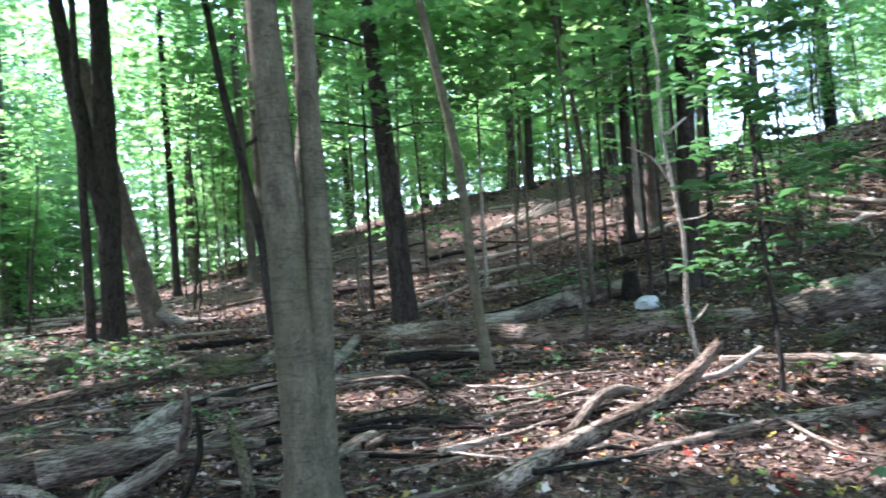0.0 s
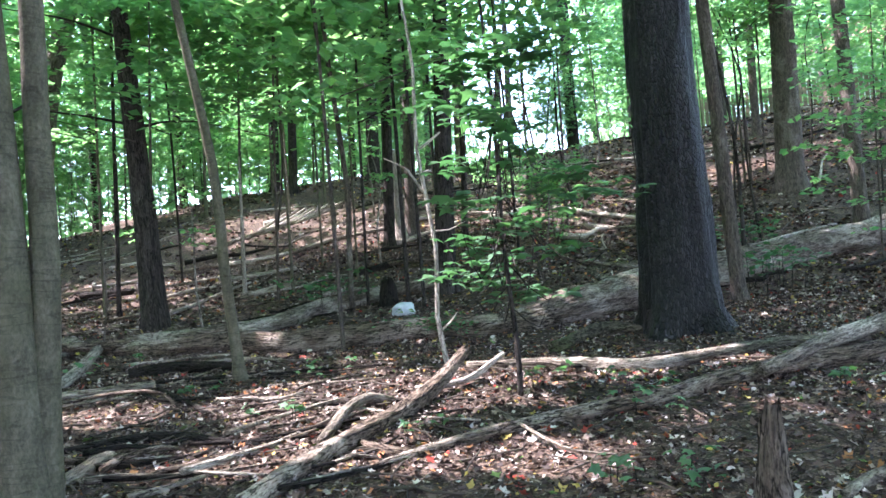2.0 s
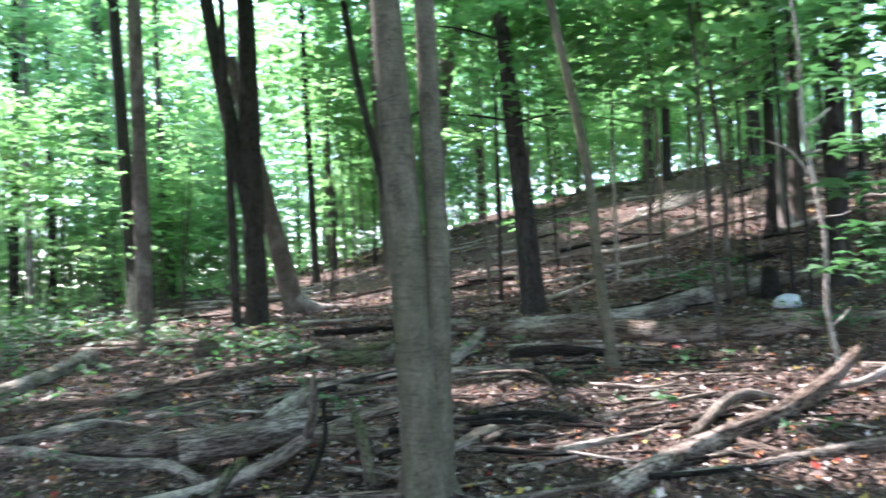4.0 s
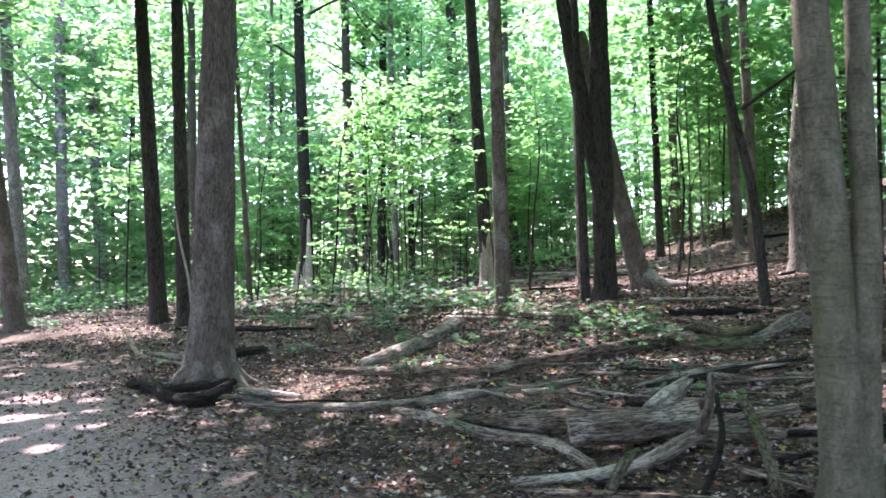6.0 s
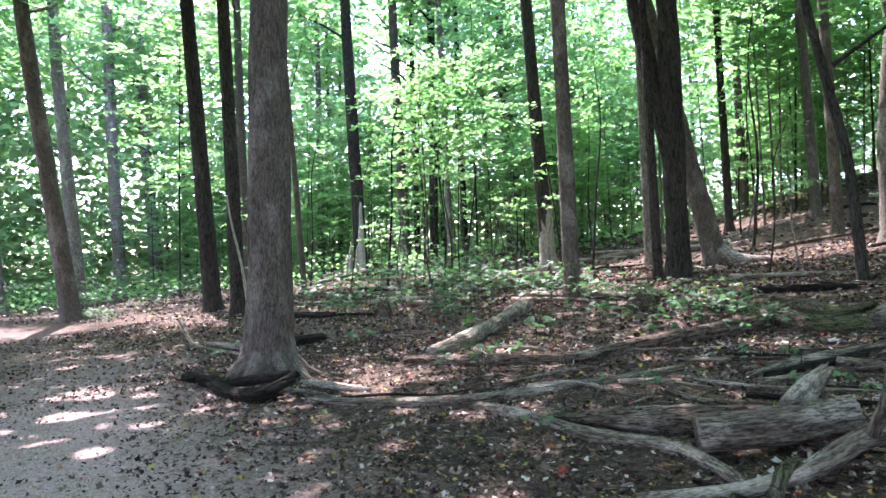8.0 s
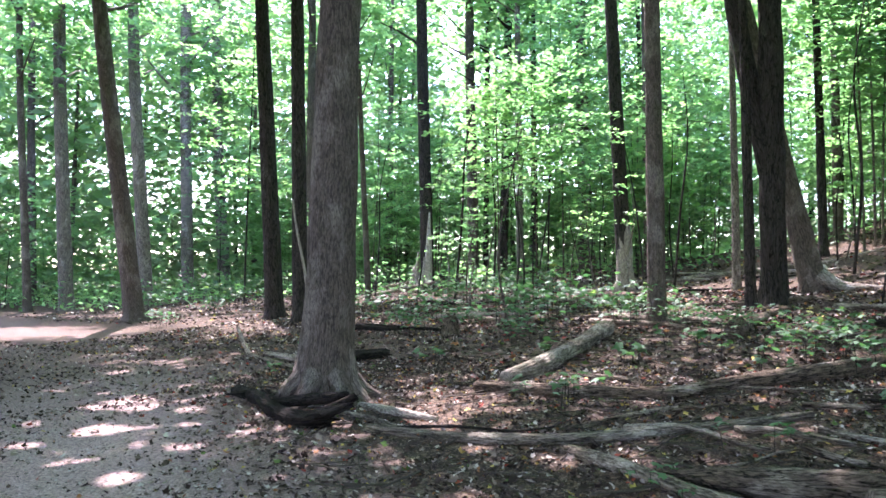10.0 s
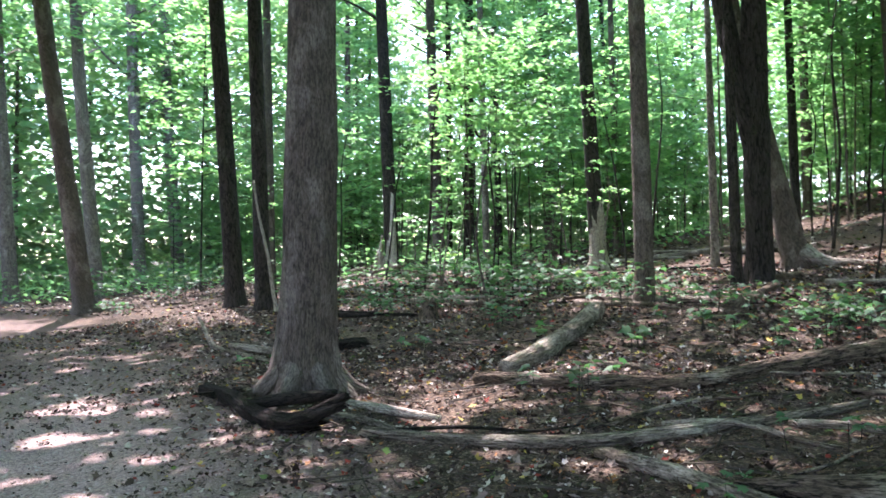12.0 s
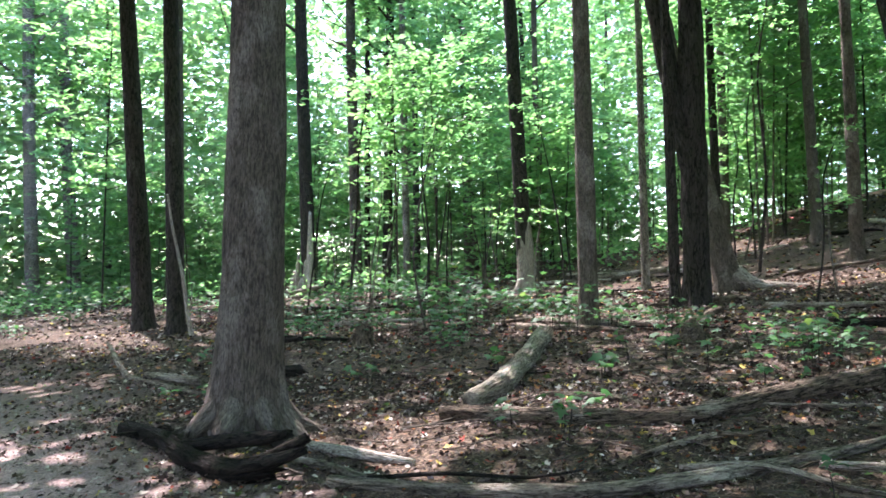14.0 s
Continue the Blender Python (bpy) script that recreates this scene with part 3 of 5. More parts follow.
limb_on(slant, [(-0.20, 0, 3.5, 0.03), (-1.0, -0.1, 3.65, 0.02), (-1.9, -0.2, 3.75, 0.008)], BARK_DARK, 5)
limb_on(slant, [(-0.20, 0, 3.45, 0.028), (0.4, -0.1, 3.55, 0.018), (1.1, -0.2, 3.5, 0.007)], BARK_DARK, 5)
limb_on(slant, [(-0.3, 0, 5.0, 0.03), (-1.2, -0.1, 5.3, 0.02), (-2.2, -0.3, 5.4, 0.008)], BARK_DARK, 5)
small = tree("slim bent grey sapling with pale weathered streaks", 0.38, 8.72, 0.058, -0.004, -0.075, 0.001, BARK_GREY, 9, 10, 0.7, bends=((1.2, -0.02, 0), (2.4, 0.0, 0), (3.5, -0.16, 0), (6, -0.3, 0)), crown=0.45, low=5.5)
white = tree("dead bleached sapling with bare forked twigs", 2.38, 8.11, 0.026, -0.003, -0.055, 0.015, BLEACHED, 3.9, 8, 0.3, bends=((0.6, -0.05, 0), (1.2, 0.03, 0), (1.7, 0.03, 0), (2.3, -0.06, 0), (2.9, 0.03, 0), (3.6, -0.03, 0)), crown=0, category="dead sapling")
limb_on(white, [(-0.13, 0.03, 2.2, 0.016), (-0.02, 0.02, 2.28, 0.014), (0.08, 0.0, 2.36, 0.009)], BLEACHED)
limb_on(white, [(-0.13, 0.03, 1.75, 0.014), (-0.28, 0.02, 1.98, 0.010), (-0.52, 0.0, 2.1, 0.004)], BLEACHED)
limb_on(white, [(-0.05, 0.03, 1.35, 0.010), (0.12, 0.02, 1.36, 0.007), (0.30, 0.0, 1.44, 0.003)], BLEACHED)
limb_on(white, [(-0.02, 0.02, 0.35, 0.012), (0.06, 0.0, 0.42, 0.009), (0.14, 0.0, 0.52, 0.005)], BLEACHED)
tree("straight dark trunk behind the bleached sapling", 4.14, 14.08, 0.186, -0.011, 0.039, -0.011, BARK_DARK, 17, 14, 0.4, crown=1.1)
massive = tree("massive near-black tree with scaly furrowed bark", 5.06, 8.06, 0.40, -0.013, -0.005, 0.003, BARK_SCALY, 19, 44, 0.45, crown=1.7, rough=0.07, ridges=0.10)
# limb and leaves added above the view, to keep sun off this trunk
limb_on(massive, [(-0.2, 0.05, 8.0, 0.14), (-1.5, 0.5, 8.4, 0.09), (-3.0, 1.1, 8.3, 0.05), (-4.4, 1.7, 7.9, 0.015)], BARK_SCALY, 8)
shade_leaves = np.random.default_rng(63)
p, s = sprays((-3.3, 1.25, 7.9), (1.9, 1.4, 0.9), 110, 22, 0.2, shade_leaves)
keep = ~sun_gap(p + np.array((5.06, 8.06, gz(5.06, 8.06))))
v, f = leaves(p[keep], s[keep], 0.3, QUAD, shade_leaves)
part("foliage", raw_mesh("foliage", v, f, LEAF, False), massive, "unseen green leaves added to shade the massive trunk")
tree("slender brown tree beside the massive trunk", 7.14, 9.95, 0.101, -0.002, -0.034, 0.024, BARK_BROWN, 13, 12, 0.5, crown=1.2, low=7.5)
tree("tall brown tree high on the slope", 13.1, 16.1, 0.31, -0.010, 0.02, -0.015, BARK_BROWN, 17, 12, crown=1.6)
tree("slender grey-brown tree on the slope", 11.7, 12.55, 0.145, -0.005, -0.013, 0.012, BARK_BROWN, 14, 12, crown=1.4)
tree("tall dark trunk near the hill crest", 5.88, 28.31, 0.236, -0.007, 0.019, -0.004, BARK_DARK, 16, 10)
tree("slim dark trunk on the hillside", 4.29, 19.14, 0.133, -0.003, 0.028, -0.006, BARK_DARK, 14, 10, crown=0.9)
tree("slim grey trunk on the hillside", 4.95, 19.63, 0.151, -0.005, 0.030, -0.008, BARK_BROWN, 14, 10, crown=0.9)
snag = tree("short broken snag of bleached sunlit wood", 4.63, 19.4, 0.15, -0.018, -0.047, 0.011, BLEACHED, 1.5, 10, 0.5, crown=0, category="snag", top=0.08)
tree("thin sapling beside the pale fallen log", 2.47, 14.24, 0.053, -0.003, 0.0, 0.002, BARK_BROWN, 8, 8, bends=((3, 0.06, 0), (4.2, 0.14, 0), (5.2, -0.25, 0)), crown=0.45, low=4.5)
tree("thin pale dead sapling on the slope", 0.83, 17.05, 0.045, -0.008, 0.006, 0.0, BLEACHED, 2.8, 7, crown=0, category="dead sapling")
tree("thin straight sapling on the slope", -1.56, 17.38, 0.05, -0.004, 0.014, 0.001, BARK_DARK, 8, 8, crown=0.5, low=5)
tree("tall slim trunk at the hill crest", 3.12, 28.75, 0.156, -0.004, 0.036, -0.004, BARK_DARK, 15, 9, crown=0.8)
tree("slim trunk behind the dark straight tree", 5.75, 17.88, 0.076, -0.002, 0.038, -0.012, BARK_DARK, 12, 8, crown=0.6)
tree("dark trunk at the top of the hill", 15.42, 32.31, 0.264, -0.004, -0.004, 0.002, BARK_DARK, 15, 9)
# trees added so that their high crowns shade the hillside
for px, py in ((8.0, 25.0), (11.5, 29.5), (9.5, 34.0), (15.0, 26.5), (17.5, 30.5), (20.0, 24.5), (13.5, 36.0), (22.0, 31.0), (16.0, 21.0)):
    tree("grey-brown tree added to shade the upper slope", px, py, 0.12 + 0.01 * (px % 5), -0.006, 0.012, -0.004, BARK_BROWN, 17, 9, 0.4, crown=1.3, low=10, leaf=0.38, per=16)
# -- the stand ahead
forked = tree("thick dark forked tree with furrowed bark", -7.20, 18.05, 0.255, -0.006, -0.011, -0.004, BARK_DARK, 18, 28, 0.4, rough=0.07, ridges=0.12)
limb_on(forked, [(-0.05, -0.02, 2.3, 0.18), (-0.26, -0.05, 3.4, 0.19), (-0.56, -0.1, 5.0, 0.19), (-0.95, -0.2, 7.5, 0.16), (-1.6, -0.3, 12, 0.08)], BARK_DARK, 14, "stem", "second dark stem forking outwards")
tree("slim dark stem close beside the forked tree", -7.48, 17.55, 0.11, -0.004, -0.02, -0.011, BARK_DARK, 12, 10, crown=0.5)
lean = tree("pale leaning tree with a sweeping root", -6.99, 20.02, 0.27, -0.02, -0.21, -0.07, BARK_BROWN, 6.5, 24, 0.3, crown=0, rough=0.08, ridges=0.15)
limb_on(lean, [(0.15, -0.1, 0.35, 0.2), (0.55, -0.15, 0.14, 0.13), (1.2, -0.2, 0.09, 0.1), (2.1, -0.1, 0.06, 0.05)], BARK_PALE, 10, "root", "pale sunlit root running over the ground")
brown = tree("big brown trunk beside the trail with spreading roots", -8.43, 7.36, 0.285, -0.016, 0.016, 0.017, BARK_BROWN, 18, 40, 0.75, rough=0.06, low=10, crown=2.2, ridges=0.09)
for i, (a, L, r) in enumerate(((-0.35, 0.95, 0.11), (-1.25, 0.72, 0.12), (-2.1, 0.66, 0.10), (-2.9, 0.8, 0.10), (0.6, 0.9, 0.10), (1.9, 0.8, 0.1))):
    c, k = math.cos(a), math.sin(a)
    limb_on(brown, [(c * 0.12, k * 0.12, 0.52, r * 0.55), (c * 0.26, k * 0.26, 0.26, r * 0.95), (c * 0.44, k * 0.44, 0.08, r * 0.8), (c * L * 0.75, k * L * 0.75, 0.0, r * 0.5), (c * L, k * L, -0.06, r * 0.3)], BARK_BROWN, 10, "root")
tree("grey-brown trunk leaning at the trail bend", -25.2, 14.91, 0.30, -0.008, -0.064, -0.112, BARK_BROWN, 17, 14, 0.6, crown=1.6)
# bark_pale here puts the sunlight on this trunk into its colour
tree("straight grey trunk along the trail", -35.8, 18.0, 0.30, -0.005, -0.022, -0.045, BARK_PALE, 17, 10)
tree("mottled pale-patched trunk beyond the trail bend", -33.4, 20.2, 0.30, -0.006, -0.036, -0.062, BARK_PALE, 17, 10)
# next two trunks: sunlit look likewise put into the colour by bark_pale
tree("grey trunk in the open stand", -42.4, 28.1, 0.35, -0.004, -0.017, -0.025, BARK_PALE, 17, 10)
tree("tall brown trunk in the open stand", -44.7, 32.2, 0.40, -0.008, -0.035, -0.050, BARK_PALE, 18, 10)
tree("dark trunk behind the big brown one", -19.72, 15.83, 0.256, -0.008, -0.035, -0.044, BARK_DARK, 17, 12, crown=1.8)
tree("near-black trunk behind the big brown one", -17.58, 14.88, 0.198, -0.005, -0.015, -0.017, BARK_DARK, 16, 12, crown=1.8)
tree("thin grey sapling in the stand", -19.86, 19.57, 0.10, -0.004, -0.038, -0.038, BARK_BROWN, 11, 8, crown=0.5, low=6)
shat = tree("dark trunk with a shattered sunlit foot", -22.5, 25.45, 0.269, -0.006, -0.026, -0.023, BARK_DARK, 17, 12, 0.4)
for dx, dy, hh, rr in ((-0.42, -0.25, 1.5, 0.10), (-0.72, -0.2, 0.9, 0.09), (0.22, -0.24, 3.0, 0.14), (0.05, -0.34, 1.3, 0.12), (-0.2, -0.32, 0.7, 0.1)):
    v, f = tube([(dx, dy, -0.1, rr), (dx * 0.9, dy * 0.9, hh * 0.5, rr * 0.9), (dx * 0.8, dy * 0.8, hh, rr * 0.35)], 7, 0.2, 0.15, dx * 9, ragged=0.8)
    part("splinter", raw_mesh("splinter", v, f, BLEACHED), shat, "bleached standing splinter of wood")
tree("grey trunk deep in the stand", -22.53, 28.37, 0.228, -0.004, -0.021, -0.016, BARK_BROWN, 17, 10)
tree("slim dark trunk deep in the stand", -24.2, 31.4, 0.133, -0.002, 0.002, 0.001, BARK_DARK, 15, 8, crown=0.7)
tree("dark trunk deep in the stand", -22.4, 30.2, 0.20, -0.003, 0.013, 0.010, BARK_DARK, 16, 9)
arch = tree("slim pale trunk with an arching dead branch", -20.0, 28.0, 0.14, -0.003, -0.015, -0.010, BARK_PALE, 15, 9, crown=0.7)
limb_on(arch, [(0.0, 0.0, 4.4, 0.05), (-0.7, -0.5, 6.0, 0.045), (-1.3, -0.9, 7.6, 0.04), (-2.4, -1.5, 8.5, 0.02)], BARK_DARK)
tree("grey trunk far in the stand", -21.57, 36.27, 0.238, -0.005, -0.039, -0.023, BARK_BROWN, 17, 9)
bare = tree("dark trunk with sunlight painted on its lower bole", -12.79, 22.66, 0.222, -0.006, -0.045, -0.025, BARK_DARK, 17, 12, 0.7)
# pale sleeve: a sunlit patch of the bole, put into the colour
v, f = tube([(0.0, 0.0, -0.1, 0.24), (0.0, 0.0, 0.25, 0.228), (-0.05, -0.03, 1.2, 0.218), (-0.10, -0.06, 2.1, 0.19)], 16, 0.12, 0.10, 4.4, 2.0, 0.6, 5, 2.2, ridges=0.1)
part("bare_wood", raw_mesh("bare_wood", v, f, BLEACHED), bare, "pale sleeve that paints sunlight on the lower bole")
tree("straight grey trunk rising from green seedlings", -8.19, 14.92, 0.165, -0.005, -0.016, -0.007, BARK_BROWN, 16, 14, 0.4, crown=1.9)
tree("slim pale grey trunk beside the forked tree", -9.13, 21.30, 0.107, -0.006, -0.017, -0.006, BARK_PALE, 13, 10, crown=0.6)
curved = tree("thin dark curving tree with a side branch", -3.26, 15.56, 0.094, -0.004, -0.095, -0.02, BARK_DARK, 9, 10, bends=((1.5, 0.03, 0), (3.2, -0.02, 0), (5, -0.35, 0)), crown=0.5, low=6)
limb_on(curved, [(-0.33, -0.06, 3.55, 0.045), (0.2, 0.0, 3.9, 0.035), (0.9, 0.1, 4.35, 0.02)], BARK_DARK)
pale_tree = tree("pale forked tree behind the grey twin stems", -3.30, 19.98, 0.26, -0.008, -0.01, 0.01, BARK_PALE, 15, 14, 0.4, bends=((3.0, 0.0, 0), (4.0, 0.06, 0), (5.5, 0.5, 0), (7.6, 1.0, 0), (12, 1.8, 0)))
limb_on(pale_tree, [(0.1, 0, 4.2, 0.12), (-0.05, 0, 5.4, 0.09), (-0.2, 0, 7.5, 0.06)], BARK_PALE)
tree("dark trunk on the near slope of the hill", -4.75, 22.19, 0.15, -0.005, -0.025, -0.005, BARK_BROWN, 14, 9, crown=0.8)
tree("slim dark trunk at the foot of the hill", -8.65, 26.87, 0.142, -0.005, -0.022, -0.007, BARK_DARK, 14, 8, crown=0.8)
tree("far grey trunk along the trail", -47.0, 21.6, 0.27, -0.006, -0.010, -0.022, BARK_BROWN, 16, 8)
tree("far slim trunk along the trail", -36.0, 16.5, 0.177, -0.004, -0.021, -0.049, BARK_BROWN, 15, 8, crown=0.8)
bent = tree("thin bent dead sapling, bleached white", -16.4, 14.23, 0.045, -0.008, -0.10, -0.11, BLEACHED, 2.9, 7, bends=((0.6, -0.05, 0), (1.4, 0.0, 0), (2.2, -0.1, 0)), crown=0, category="dead sapling")
tree("slim trunk deep behind the seedlings", -14.92, 28.43, 0.117, -0.002, -0.012, -0.005, BARK_BROWN, 14, 8, crown=0.7)
tree("brown trunk below the hill", -9.08, 30.14, 0.164, -0.006, -0.013, -0.003, BARK_BROWN, 15, 8, crown=0.8)
tree("leaning grey trunk below the hill", -5.91, 25.74, 0.16, -0.006, -0.038, -0.005, BARK_BROWN, 15, 9, crown=0.8)
tree("grey trunk among far saplings", -20.1, 32.98, 0.204, -0.004, -0.019, -0.011, BARK_BROWN, 16, 8)


# -- tall trees added out of view, beside and behind, whose crowns shade the trail
shade = np.random.default_rng(17)
stood = [(o.location.x, o.location.y) for o in scene.objects if o.name.startswith("tree")]
for px, py in ((-13.0, 2.4), (-14.2, 5.6), (-19.6, 6.9), (-24.2, 9.0), (-10.5, 0.2), (-18.5, -0.5), (-6.5, -1.8), (-26.0, 2.0)):
    stood.append((px, py))
    tree("unseen tall tree added to shade the trail", px, py, 0.22, -0.006, 0.0, 0.0, BARK_BROWN, 17.5, 10, 0.4, crown=1.75 if py > 1 else 0.9, low=9.5, limbs=4, leaf=0.42, per=15)
count = 0
while count < 44:
    bx, d = shade.uniform(74, 288), 5 + 30 * shade.random() ** 0.8
    px, py = -math.sin(radians(bx)) * d - 2.0, math.cos(radians(bx)) * d
    if abs(0.49 * px + 0.87 * py + 0.4) < 2.6 or min(math.hypot(px - a, py - c) for a, c in stood) < 2.6:
        continue
    stood.append((px, py))
    tree("unseen tall tree added for its broad shading crown", px, py, float(shade.uniform(0.13, 0.3)), -0.006, 0.0, 0.0, (BARK_BROWN, BARK_DARK)[count % 2], float(shade.uniform(15, 19)), 9, 0.4, crown=1.25, low=float(shade.uniform(8, 11)), limbs=3, leaf=0.46, per=11)
    count += 1


# ---- fallen wood ----
def fallen(name, label, category, rows, mat, sides=12, rough=0.10, ragged=0.5, ends="", group="fallen wood", step=0.12):
    """Wood lying on the ground: rows of x, y, radius and, where it is held up, its lift."""
    x0, y0 = rows[0][:2]
    z0 = gz(x0, y0)
    pts = [(r[0] - x0, r[1] - y0, gz(r[0], r[1]) + r[2] * 0.72 + (r[3] if len(r) > 3 else 0) - z0, r[2]) for r in rows]
    v, f = tube(pts, sides + 6, step, rough, (x0 * 3.1 + y0) % 9, 4.0, ragged=ragged, ridges=0.22 if sides > 9 else 0.0)
    ob = new(name, raw_mesh(name, v, f, mat))
    ob.location = (x0, y0, z0)
    tagged(ob, label, category, group)
    for e in ends:
        a, b = (pts[0], pts[1]) if e == "a" else (pts[-1], pts[-2])
        d = (Vector(a[:3]) - Vector(b[:3])).normalized()
        q = d.to_track_quat("Z", "Y").to_matrix()
        c = Vector(a[:3]) + d * 0.006
        ring = [c + q @ Vector((math.cos(t) * a[3] * 0.9, math.sin(t) * a[3] * 0.9, 0)) for t in np.linspace(0, 2 * math.pi, 16, endpoint=False)]
        back = [p - d * 0.03 for p in ring]
        vs = ring + back + [c + d * 0.004]
        fs = [(32, k, (k + 1) % 16) for k in range(16)] + [(k, 16 + k, 16 + (k + 1) % 16, (k + 1) % 16) for k in range(16)]
        part("cut_end", raw_mesh("cut_end", vs, fs, CUT_WOOD, False), ob, "pale sawn end grain")
    return ob


def side_branch(ob, rows, mat, name="branch", sides=8):
    """A branch still on a fallen log; rows of world x, y, radius, lift."""
    x0, y0, z0 = ob.location
    pts = [(r[0] - x0, r[1] - y0, gz(r[0], r[1]) + r[2] * 0.7 + (r[3] if len(r) > 3 else 0) - z0, r[2]) for r in rows]
    v, f = tube(pts, sides, 0.1, 0.1, len(ob.children) + 1.7, 4.0, ragged=0.6)
    return part(name, raw_mesh(name, v, f, mat), ob)


main = fallen("fallen_log", "long fallen trunk, dark and rotting along its side", "log",
              [(-1.47, 12.46, 0.079), (-0.67, 11.62, 0.108), (0.33, 10.98, 0.134), (1.19, 10.35, 0.142), (2.51, 9.86, 0.145), (3.4, 9.70, 0.14), (4.25, 9.78, 0.11)], DEAD_BROWN, 18, 0.14, 1.4, step=0.08)
fallen("fallen_log", "thick pale weathered trunk lying behind the massive tree", "log",
       [(3.75, 9.92, 0.13, 0.02), (4.4, 9.95, 0.2, 0.05), (5.17, 10.05, 0.24, 0.08), (6.49, 10.80, 0.262, 0.08), (8.14, 11.36, 0.26, 0.05), (9.76, 11.78, 0.245), (11.25, 11.90, 0.244), (13.5, 12.6, 0.22)], LOG_PALE, 20, 0.09, step=0.09)
side_branch(main, [(-0.9, 11.9, 0.07, 0.1), (-1.7, 12.0, 0.06, 0.15), (-2.5, 12.2, 0.05, 0.2)], DEAD_BROWN)
fallen("fallen_log", "pale grey barkless log lying behind the thick one", "log",
       [(-1.05, 13.23, 0.093), (0.30, 12.78, 0.117), (1.15, 12.94, 0.130), (1.80, 13.96, 0.141), (2.66, 14.43, 0.148), (3.74, 14.60, 0.122), (4.15, 14.55, 0.102)], LOG_PALE, 14)
fallen("fallen_branch", "short leaning limb propped against the long log", "branch", [(-1.47, 9.55, 0.06), (-1.33, 10.10, 0.06, 0.10), (-1.20, 10.83, 0.062, 0.22)], DEAD_GREY)
fallen("fallen_log", "short grey log lying in dry leaves", "log", [(-1.49, 8.77, 0.060), (-0.95, 8.50, 0.070), (-0.45, 8.65, 0.055)], DEAD_GREY, ends="b")
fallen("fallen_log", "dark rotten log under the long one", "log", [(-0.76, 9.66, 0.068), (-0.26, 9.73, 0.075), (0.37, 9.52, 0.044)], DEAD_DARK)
stub = fallen("fallen_log", "brown log with a broken pale raised tip", "log", [(0.20, 4.35, 0.062), (0.36, 4.63, 0.066), (0.74, 5.23, 0.070), (1.30, 5.82, 0.072), (1.76, 6.41, 0.067, 0.05), (2.18, 6.84, 0.05, 0.25)], DEAD_BROWN, 16, 0.14, 1.2, step=0.07)
side_branch(stub, [(0.77, 5.6, 0.042), (1.07, 6.25, 0.043, 0.05), (1.29, 6.5, 0.040, 0.05), (1.48, 6.55, 0.027)], DEAD_GREY)
side_branch(stub, [(0.98, 5.45, 0.034), (1.19, 5.05, 0.031), (1.39, 4.97, 0.017)], DEAD_BROWN)
fallen("fallen_branch", "pale curved prong of bleached wood", "branch", [(1.74, 6.90, 0.020), (2.17, 6.82, 0.029, 0.03), (2.60, 7.05, 0.022, 0.20)], BLEACHED)
fallen("fallen_log", "long slim grey-brown log across the leaf litter", "log", [(1.0, 4.85, 0.022), (1.15, 4.91, 0.030), (1.61, 5.07, 0.046), (2.08, 5.19, 0.052), (3.16, 5.31, 0.064), (4.28, 5.54, 0.078), (5.25, 5.63, 0.092), (6.4, 5.9, 0.1)], DEAD_BROWN, 14, step=0.08)
fallen("fallen_log", "slim log lying across another log", "log", [(3.95, 5.25, 0.045, 0.10), (4.84, 5.69, 0.064, 0.14), (5.62, 6.00, 0.073, 0.17), (6.6, 6.4, 0.08, 0.15)], DEAD_GREY)
fallen("fallen_log", "split weathered log with a pale sunlit face", "log", [(2.45, 7.67, 0.05), (3.14, 7.24, 0.058), (3.59, 6.60, 0.06), (4.20, 6.47, 0.064), (5.12, 6.62, 0.057), (5.80, 6.20, 0.056)], DEAD_GREY, 10, 0.2)
fallen("fallen_log", "mossy rotten log at the foot of the massive tree", "log", [(3.47, 7.91, 0.075), (4.33, 8.55, 0.082), (4.70, 8.18, 0.049)], DEAD_MOSSY)
fallen("twig", "thin bare forked dead twig", "twig", [(2.08, 5.94, 0.011), (2.01, 5.02, 0.011, 0.06), (2.08, 4.49, 0.010, 0.05), (2.40, 4.36, 0.006)], DEAD_GREY, 6)
fallen("fallen_branch", "grey branch end in the leaf litter", "branch", [(2.75, 3.11, 0.030), (3.02, 3.26, 0.034), (3.8, 3.5, 0.03)], DEAD_GREY)
for lab, m, rows in (
    ("pale dead branch low on the slope", DEAD_GREY, [(0.71, 16.85, 0.056), (1.53, 17.06, 0.069), (2.06, 17.18, 0.046)]),
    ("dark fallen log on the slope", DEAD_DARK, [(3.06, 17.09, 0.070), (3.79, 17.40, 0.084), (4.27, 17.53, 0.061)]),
    ("sun-bleached log near the hill crest", BLEACHED, [(1.78, 24.30, 0.098), (2.95, 24.41, 0.083)]),
    ("long thin log across the hillside", DEAD_GREY, [(0.32, 23.20, 0.061), (1.88, 23.62, 0.079), (2.92, 24.17, 0.066)]),
    ("dark log below the hill", DEAD_DARK, [(-2.62, 20.25, 0.077), (-1.49, 19.80, 0.076)]),
    ("thin branch across the upper slope", DEAD_GREY, [(2.65, 22.14, 0.037), (5.66, 21.65, 0.053)])):
    fallen("fallen_log", lab, "log", rows, m, 9, step=0.3)
